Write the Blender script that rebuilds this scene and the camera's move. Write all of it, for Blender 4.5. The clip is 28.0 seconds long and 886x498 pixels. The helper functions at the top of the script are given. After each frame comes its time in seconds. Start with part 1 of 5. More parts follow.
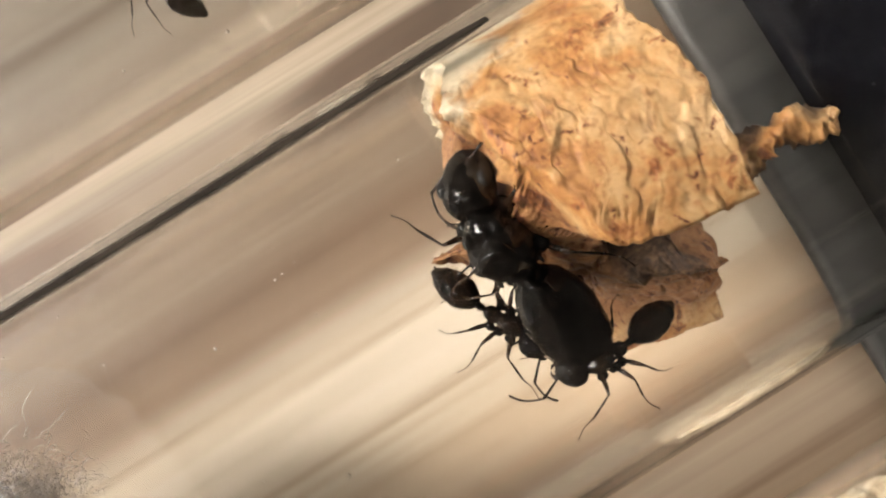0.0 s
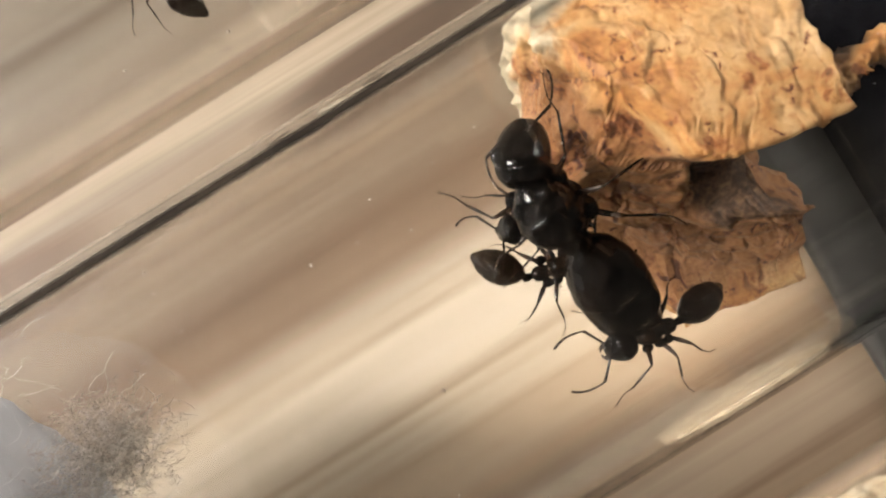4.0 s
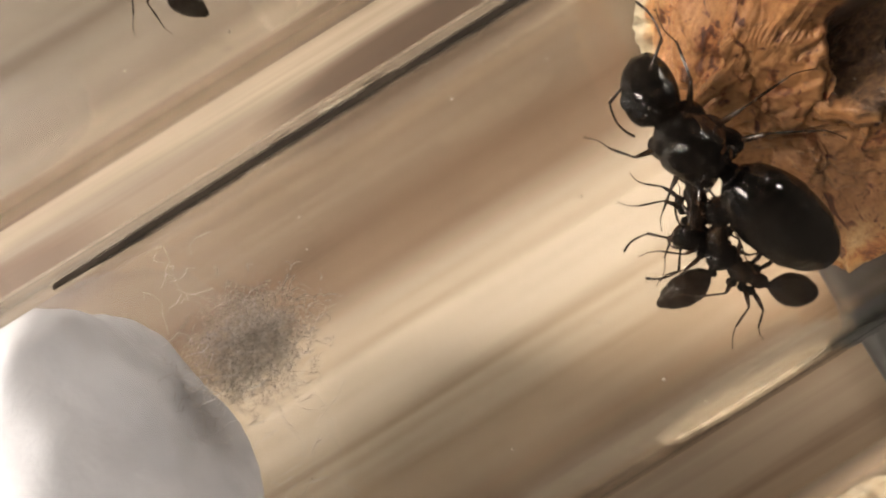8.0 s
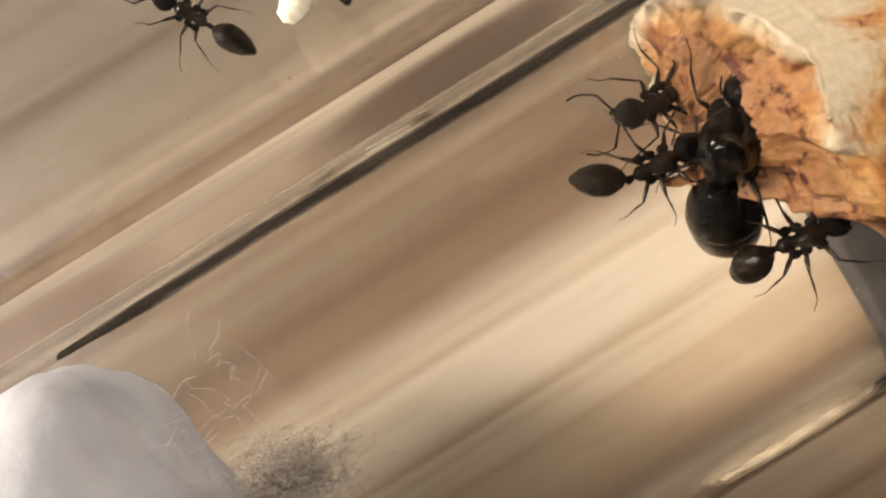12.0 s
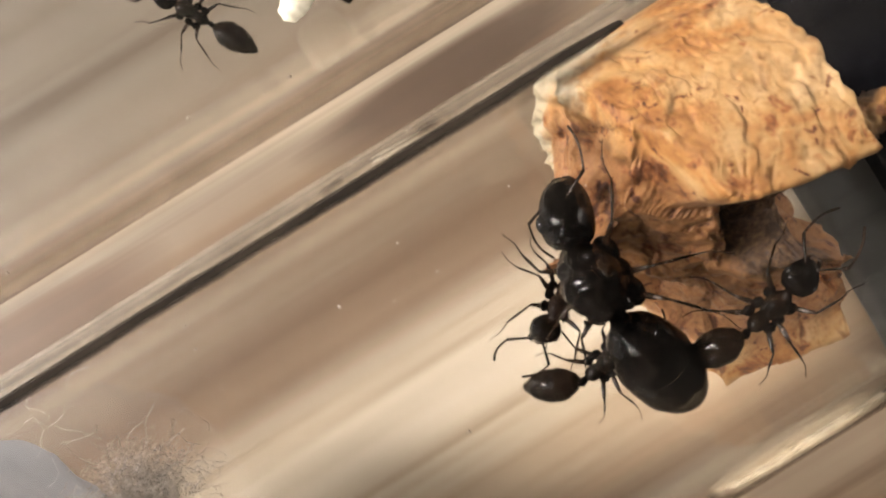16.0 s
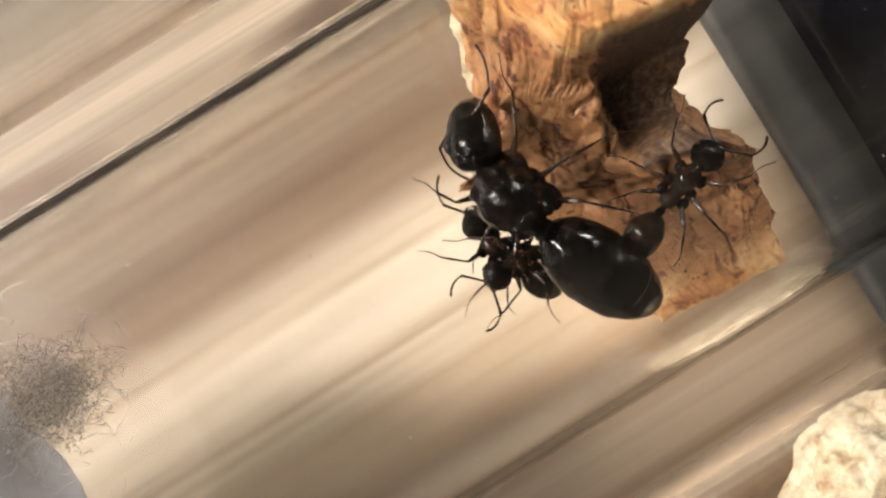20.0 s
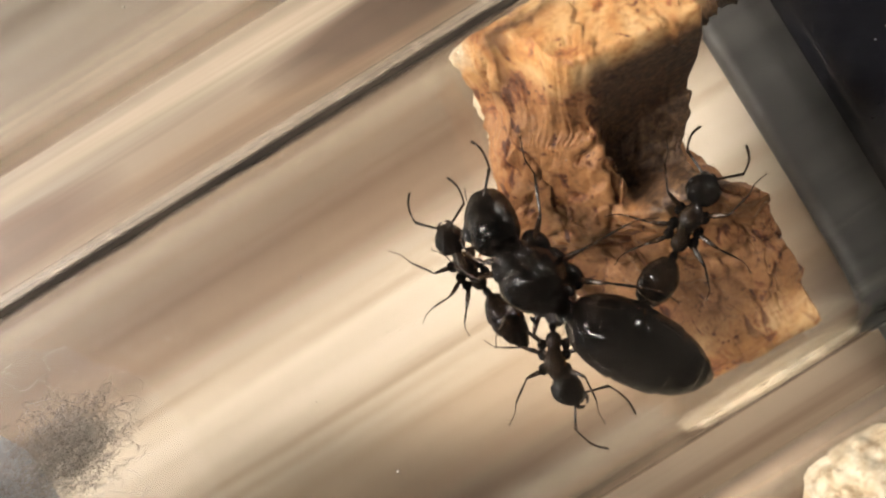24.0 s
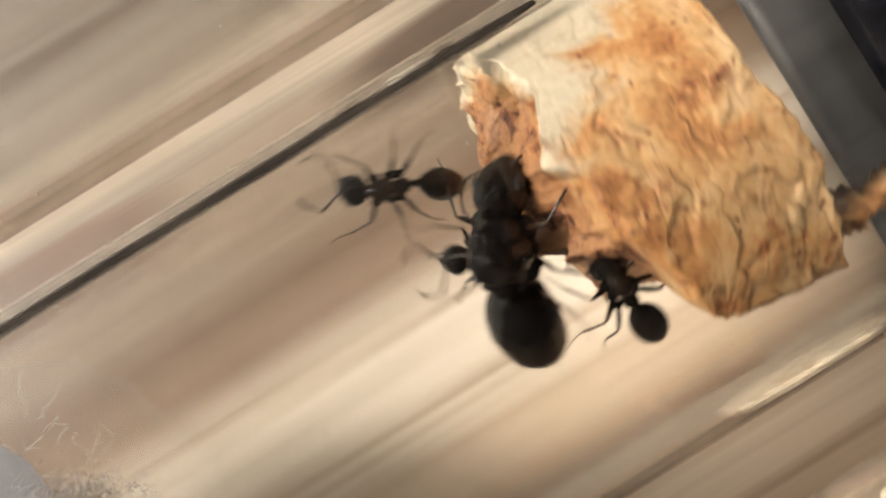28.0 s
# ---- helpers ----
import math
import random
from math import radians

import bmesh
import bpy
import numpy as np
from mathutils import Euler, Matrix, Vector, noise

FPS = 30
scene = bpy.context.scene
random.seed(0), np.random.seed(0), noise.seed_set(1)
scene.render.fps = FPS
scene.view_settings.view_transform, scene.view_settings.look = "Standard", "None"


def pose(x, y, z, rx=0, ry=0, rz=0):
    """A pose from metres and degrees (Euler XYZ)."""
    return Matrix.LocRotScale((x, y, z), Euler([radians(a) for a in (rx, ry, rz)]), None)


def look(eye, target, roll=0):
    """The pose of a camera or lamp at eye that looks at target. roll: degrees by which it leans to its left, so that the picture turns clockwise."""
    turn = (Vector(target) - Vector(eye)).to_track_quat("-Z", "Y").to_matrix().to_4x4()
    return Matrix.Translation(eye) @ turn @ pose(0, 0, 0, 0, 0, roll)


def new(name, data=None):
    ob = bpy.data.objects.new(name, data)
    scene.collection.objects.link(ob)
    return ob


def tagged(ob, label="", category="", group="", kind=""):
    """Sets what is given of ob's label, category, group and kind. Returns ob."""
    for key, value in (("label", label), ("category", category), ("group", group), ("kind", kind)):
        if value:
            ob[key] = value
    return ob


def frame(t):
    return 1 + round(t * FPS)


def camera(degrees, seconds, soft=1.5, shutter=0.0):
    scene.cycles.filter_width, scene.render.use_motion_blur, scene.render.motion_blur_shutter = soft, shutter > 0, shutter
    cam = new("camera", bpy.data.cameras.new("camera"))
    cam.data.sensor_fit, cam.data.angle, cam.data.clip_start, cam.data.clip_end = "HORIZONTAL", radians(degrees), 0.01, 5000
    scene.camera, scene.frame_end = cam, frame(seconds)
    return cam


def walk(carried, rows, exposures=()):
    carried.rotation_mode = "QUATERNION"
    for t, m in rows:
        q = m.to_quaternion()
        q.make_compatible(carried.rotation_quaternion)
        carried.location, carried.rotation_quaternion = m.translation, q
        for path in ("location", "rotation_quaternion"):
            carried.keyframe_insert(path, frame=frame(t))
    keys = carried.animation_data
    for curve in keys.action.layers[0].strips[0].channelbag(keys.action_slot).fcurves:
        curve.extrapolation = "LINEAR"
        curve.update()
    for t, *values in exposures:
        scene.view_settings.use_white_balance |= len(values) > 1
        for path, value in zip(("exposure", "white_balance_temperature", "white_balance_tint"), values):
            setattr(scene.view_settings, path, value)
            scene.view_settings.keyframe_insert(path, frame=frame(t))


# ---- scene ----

MM = 0.001
LENS = 55.0
TURN = -31.7
AXIS = 11.0          # height of the tubes' axes over the table
# camera: seconds and place in millimetres
CAMERA_ROWS = [
    (0, -0, 2.2, 40),
    (8, -0.04, 2.22, 40),
    (8.5, 0.2, 1.91, 40),
    (9, -0.09, 2.58, 40),
    (10, -0.09, 2.58, 40),
    (10.5, -0.62, 3.84, 40),
    (11, -0.87, 4.51, 40),
    (12.5, -0.87, 4.51, 40),
    (14.5, -0.94, 4.47, 40),
    (16.5, -0.94, 4.47, 40),
    (17, -1.24, 4.87, 40),
    (18, -1.24, 4.87, 40),
    (18.5, -1.66, 4.29, 40),
    (18.8, -1.76, 1.11, 40),
    (19, -1.35, -0.65, 40),
    (19.5, -1.35, -0.78, 40),
    (23, -1.21, -0.55, 40),
    (23.5, -1.08, 0.01, 40),
    (24, -1.04, 0.52, 40),
    (24.5, -1.31, 0.96, 40),
    (25, -1.64, 1.31, 40),
    (25.5, -2.41, 2.27, 40),
    (26, -2.78, 2.55, 40),
    (27, -3.14, 2.64, 40),
    (28, -3.3, 2.6, 40),
]
# the rolled tube: seconds, slide along its axis, shift across (mm), roll (degrees)
TUBE_ROWS = [
    (0, 0, 0.5, 0),
    (2, 0.1, 0.5, 0),
    (2.5, 0.4, 0.5, 1),
    (4.5, 3.6, 0.5, 6),
    (5, 3, 0.53, 8),
    (5.5, 5.6, 0.57, 14),
    (6, 7.4, 0.6, 20),
    (6.5, 8.1, 0.57, 24),
    (7, 8.5, 0.55, 25),
    (7.5, 8.6, 0.53, 25),
    (8, 8.8, 0.5, 24),
    (8.5, 8.8, 0.6, 18),
    (9, 9, 0.7, 12),
    (9.5, 9.2, 0.8, 0),
    (10, 9.4, 0.9, -14),
    (10.5, 9.1, 0.95, -28),
    (11, 8.4, 1, -42),
    (11.5, 8.1, 1, -44),
    (12, 7, 1, -40),
    (12.5, 5.8, 0.8, -38),
    (14.5, 2.3, 0.3, -36),
    (15, 2, 0.4, -25),
    (15.5, 2.3, 0.6, -2),
    (16, 2.3, 0.65, 12),
    (16.5, 2, 0.6, 22),
    (17, 1.7, 0.55, 30),
    (17.5, 1.1, 0.3, 38),
    (18, 0.5, 0, 43),
    (18.5, 0.2, -0.1, 44),
    (19, 0.3, -0.25, 43),
    (19.5, 0.6, -0.3, 36),
    (20, 0.8, -0.4, 26),
    (20.5, 0.8, -0.6, 12),
    (22.5, 1.2, -1.1, 18),
    (23, 0.8, -1.1, 27),
    (23.5, 0.7, -1.3, 32),
    (24, 0.5, -1.1, 40),
    (24.5, 0.1, -1.2, 42),
    (25, -0.4, -1, 45),
    (25.5, -0.6, -0.9, 56),
    (26, -0.7, -0.9, 60),
    (26.5, -0.6, -0.85, 59),
    (27, -0.5, -0.75, 57),
    (27.5, -0.8, -0.15, 28),
    (27.8, -1.3, 0.6, -5),
    (28, -1.9, 0.6, -24),
]
# ants: seconds, waist (mm), and the ways that thorax, head and tail point
QUEEN_ROWS = [
    (0, 1.93, 0.26, 13.78, -0.25, 0.87, 0.42, 0.38, 0.87, -0.31, 0.1, -0.86, -0.51),
    (1, 1.9, 0.26, 13.76, -0.25, 0.87, 0.43, 0.4, 0.86, -0.31, 0.1, -0.85, -0.53),
    (2, 1.99, 0.25, 13.77, -0.25, 0.87, 0.42, 0.43, 0.86, -0.27, 0.1, -0.85, -0.52),
    (2.5, 2.03, 0.23, 13.77, -0.26, 0.87, 0.42, 0.44, 0.86, -0.27, 0.1, -0.85, -0.52),
    (4.5, 4.01, 0.3, 13.8, -0.3, 0.86, 0.4, 0.53, 0.8, -0.28, 0.09, -0.85, -0.51),
    (5, 3.58, 0.29, 13.8, -0.19, 0.98, 0, 0.34, 0.9, -0.28, 0.06, -0.82, -0.57),
    (5.5, 5.73, 0.32, 13.8, -0.19, 0.98, 0, 0.42, 0.91, 0, 0.14, -0.81, -0.57),
    (6, 7.33, 0.38, 13.8, -0.16, 0.99, 0, 0.5, 0.82, -0.28, 0.11, -0.82, -0.56),
    (7, 7.61, 0.07, 13.8, -0.23, 0.97, 0, 0.41, 0.91, 0, 0.28, -0.84, -0.46),
    (8, 8.65, -0.38, 13.8, -0.39, 0.92, 0, 0.23, 0.97, 0, 0.35, -0.89, -0.27),
    (8.5, 8.03, 0.97, 13.53, -0.14, 0.98, 0.17, 0.46, 0.79, -0.4, 0.07, -0.9, -0.44),
    (9, 8.28, 1.2, 13.19, 0.01, 0.89, 0.46, 0.56, 0.72, -0.41, 0.07, -0.72, -0.69),
    (9.5, 8.74, 1.25, 12.9, -0.03, 0.88, 0.47, 0.59, 0.74, -0.32, 0.09, -0.73, -0.67),
    (10, 8.88, 1.55, 12.79, 0.11, 0.82, 0.56, 0.68, 0.61, -0.42, 0.12, -0.7, -0.7),
    (10.5, 8.17, 1.95, 12.71, 0.5, 0.61, 0.62, 0.75, 0.42, -0.51, 0.21, -0.57, -0.79),
    (11, 8.46, 2.01, 12.59, 0.49, 0.51, 0.71, 0.76, 0.32, -0.57, 0.11, -0.54, -0.84),
    (12, 7.79, 1.75, 12.72, 0.5, 0.62, 0.61, 0.74, 0.29, -0.61, 0.08, -0.56, -0.83),
    (12.5, 6.75, 1.55, 12.72, 0.44, 0.66, 0.61, 0.78, 0.23, -0.58, 0.15, -0.56, -0.82),
    (14.5, 3.15, 0.45, 12.87, 0.24, 0.84, 0.5, 0.53, 0.75, -0.4, -0.05, -0.68, -0.73),
    (15, 2.31, 0.43, 13.3, 0.15, 0.89, 0.43, 0.52, 0.79, -0.31, -0.06, -0.75, -0.66),
    (15.5, 2.51, 0.2, 13.67, -0.01, 1, 0, 0.51, 0.86, 0, 0.04, -0.87, -0.48),
    (16, 2.52, -0.21, 14, -0.03, 1, 0, 0.34, 0.94, 0, 0.2, -0.85, -0.5),
    (16.5, 2.38, -0.35, 14, -0.17, 0.99, 0, 0.24, 0.97, 0, 0.27, -0.91, -0.3),
    (17, 2.17, -0.86, 14, -0.25, 0.97, 0, 0.25, 0.97, 0, 0.39, -0.92, 0),
    (18, 1.21, -1.81, 14, -0.29, 0.96, 0, 0.22, 0.88, -0.41, 0.61, -0.79, 0),
    (19, 1.29, -2.78, 14, -0.44, 0.9, 0, 0.32, 0.92, -0.23, 0.53, -0.83, -0.18),
    (20, 1.6, -1.83, 14, -0.26, 0.96, 0, 0.32, 0.95, 0, 0.39, -0.86, -0.32),
    (20.5, 1.15, -0.87, 14, -0.14, 0.99, 0, 0.45, 0.89, 0, 0.24, -0.9, -0.37),
    (22.5, 1.94, -1.51, 14, -0.2, 0.98, 0, 0.39, 0.92, 0, 0.31, -0.87, -0.38),
    (23, 0.91, -2.28, 14, -0.25, 0.97, 0, 0.29, 0.96, 0, 0.37, -0.91, -0.2),
    (23.5, 1.49, -3.49, 14, -0.3, 0.95, 0, 0.27, 0.96, 0, 0.45, -0.89, 0),
    (24, 1.18, -2.95, 14, -0.25, 0.96, 0.08, 0.12, 0.88, -0.45, 0.52, -0.85, 0),
    (24.5, 1.26, -2.96, 14, -0.35, 0.94, 0, 0.27, 0.93, -0.25, 0.52, -0.85, 0),
    (25, -0.11, -3.83, 14, -0.15, 0.99, 0, 0.19, 0.98, 0, 0.73, -0.68, 0),
    (25.5, -0.5, -3.29, 14, -0.55, 0.75, 0.37, 0.25, 0.72, -0.64, 0.79, -0.61, -0.07),
    (26, -0.61, -3.18, 13.99, -0.62, 0.67, 0.4, 0.33, 0.66, -0.67, 0.81, -0.58, -0.07),
    (26.5, 1.07, -3.16, 14, -0.58, 0.77, 0.28, 0.37, 0.66, -0.65, 0.77, -0.64, -0.07),
    (27, 1.28, -3.18, 14, -0.53, 0.8, 0.28, 0.37, 0.72, -0.59, 0.78, -0.63, -0.07),
    (27.5, 0.64, -1.1, 14, -0.12, 0.99, 0, 0.35, 0.94, 0, 0.39, -0.9, -0.21),
    (27.8, -0.05, 0.11, 13.4, -0.06, 0.94, 0.34, 0.67, 0.75, 0, 0.21, -0.85, -0.48),
    (28, -2.2, 0.53, 12.82, 0.31, 0.78, 0.54, 0.64, 0.65, -0.41, 0.02, -0.67, -0.74),
]
WORKER_1_ROWS = [
    (0, 0.06, -0.11, 11.5, 0.41, -0.78, 0.47, 0.22, -0.9, -0.37, -0.33, 0.81, -0.49),
    (1, 0.22, -0.14, 11.5, 0.48, -0.75, 0.46, 0.54, -0.65, -0.53, -0.5, 0.71, -0.5),
    (2, 0.66, -0.08, 11.5, 0.28, -0.84, 0.46, 0.5, -0.62, -0.6, -0.61, 0.62, -0.49),
    (2.5, 0.67, -0.08, 11.49, 0.31, -0.82, 0.47, 0.55, -0.53, -0.64, -0.61, 0.62, -0.5),
    (4.5, 2.14, -0.18, 11.46, 0.85, 0.11, 0.51, 0.8, -0.08, -0.6, -0.64, 0.58, -0.51),
    (5, 1.75, -0.74, 11.46, 0.81, 0.3, 0.51, 0.81, -0.17, -0.56, -0.76, 0.36, -0.53),
    (5.5, 4.02, -0.43, 11.37, 0.68, 0.41, 0.61, 0.79, 0.17, -0.58, -0.83, 0.22, -0.52),
    (6, 5.7, -0.81, 11.39, 0.66, 0.47, 0.59, 0.67, -0.05, -0.74, -0.81, 0.19, -0.55),
    (7, 6.2, -1.87, 11.42, 0.65, 0.52, 0.55, 0.68, 0.4, -0.61, -0.84, 0.01, -0.55),
    (8, 7.22, -3.13, 11.47, 0.41, 0.76, 0.5, 0.6, 0.48, -0.64, -0.84, -0.14, -0.53),
    (8.5, 5.55, 0.34, 11.37, 0.79, 0.05, 0.62, 0.78, 0.2, -0.59, -0.61, 0.51, -0.6),
    (9, 5.83, 1.74, 11.45, 0.85, -0.1, 0.52, 0.8, -0.23, -0.56, -0.62, 0.51, -0.59),
    (9.5, 6.09, 1.99, 11.54, 0.88, -0.21, 0.42, 0.87, -0.17, -0.47, -0.59, 0.54, -0.6),
    (10, 6.84, 3, 11.47, 0.73, -0.47, 0.5, 0.71, -0.44, -0.54, -0.56, 0.55, -0.62),
    (10.5, 6.75, 3.61, 11.44, 0.84, -0.12, 0.53, 0.61, -0.51, -0.61, -0.63, 0.52, -0.58),
    (11, 6.89, 3.75, 11.49, 0.85, -0.22, 0.47, 0.54, -0.59, -0.6, -0.68, 0.41, -0.61),
    (12, 5.64, 3.22, 11.48, 0.87, -0.07, 0.49, 0.85, 0.03, -0.52, -0.65, 0.45, -0.62),
    (12.5, 4.69, 2.65, 11.47, 0.87, 0.03, 0.5, 0.79, 0.18, -0.58, -0.7, 0.42, -0.58),
    (14.5, 1.04, 1.94, 11.46, 0.74, -0.44, 0.51, 0.27, -0.66, -0.7, -0.77, 0.46, -0.44),
    (15, -0.11, 1.35, 11.5, 0.86, -0.22, 0.46, 0.21, -0.76, -0.62, -0.73, 0.57, -0.39),
    (15.5, 0.29, -0.18, 11.43, 0.83, -0.11, 0.54, 0.53, -0.53, -0.66, -0.81, 0.33, -0.48),
    (16, 0.75, -1.76, 11.48, 0.84, 0.23, 0.49, 0.66, 0.23, -0.72, -0.8, 0.26, -0.54),
    (16.5, 1.07, -3.09, 11.47, 0.42, 0.76, 0.5, 0.17, 0.83, -0.54, -0.85, 0.14, -0.5),
    (17, 1.5, -4.47, 11.47, 0.07, 0.86, 0.5, 0.13, 0.88, -0.46, -0.88, -0.05, -0.47),
    (18, 1.37, -5.35, 11.62, -0.24, 0.91, 0.33, 0.07, 1, 0, -0.6, -0.63, -0.48),
    (19, 0.64, -5.66, 11.56, -0.08, 0.92, 0.39, 0.1, 0.83, -0.55, -0.53, -0.66, -0.53),
    (20, 1.59, -2.59, 11.48, -0.86, 0.16, 0.49, -0.65, -0.31, -0.69, 0.43, -0.57, -0.7),
    (20.5, 2.28, -1.27, 11.44, -0.69, -0.48, 0.53, -0.5, -0.35, -0.79, 0.53, 0.2, -0.83),
    (22.5, 2.6, -1.33, 11.39, -0.6, -0.54, 0.59, -0.12, -0.55, -0.83, 0.48, 0.26, -0.83),
    (23, 1.75, -2.09, 11.38, -0.2, -0.78, 0.6, -0.05, -0.73, -0.68, 0.42, 0.37, -0.83),
    (23.5, 0.89, -3.43, 11.46, -0.39, -0.76, 0.51, 0.26, -0.84, -0.47, 0.44, 0.4, -0.8),
    (24, 0.71, -3.62, 11.52, -0.47, -0.76, 0.45, 0.33, -0.95, 0, 0.59, 0.36, -0.72),
    (24.5, 0.91, -3.81, 11.48, -0.47, -0.74, 0.48, 0.44, -0.87, -0.23, 0.44, 0.47, -0.77),
    (25, 0.53, -4.39, 11.53, -0.58, -0.69, 0.43, 0.37, -0.93, 0, 0.2, 0.62, -0.76),
    (25.5, -0.36, -5.57, 11.47, -0.54, -0.68, 0.5, 0.53, -0.85, 0, -0.28, 0.59, -0.76),
    (26, -0.4, -5.66, 11.46, -0.51, -0.69, 0.51, 0.37, -0.93, 0, -0.36, 0.6, -0.71),
    (26.5, 1.5, -5.33, 11.38, -0.49, -0.63, 0.6, 0.46, -0.89, 0, -0.38, 0.61, -0.69),
    (27, 1.72, -5.19, 11.44, -0.46, -0.72, 0.53, 0.6, -0.8, 0, -0.24, 0.67, -0.7),
    (27.5, 0.78, -0.86, 11.43, -0.25, -0.8, 0.54, 0.15, -0.86, -0.49, 0.2, 0.5, -0.84),
    (27.8, 0.05, 2.24, 11.49, -0.38, -0.8, 0.47, 0.02, -0.86, -0.51, 0.34, 0.54, -0.77),
    (28, -1.35, 1.74, 11.37, -0.78, 0.15, 0.61, -0.71, 0.13, -0.7, 0.41, -0.06, -0.91),
]
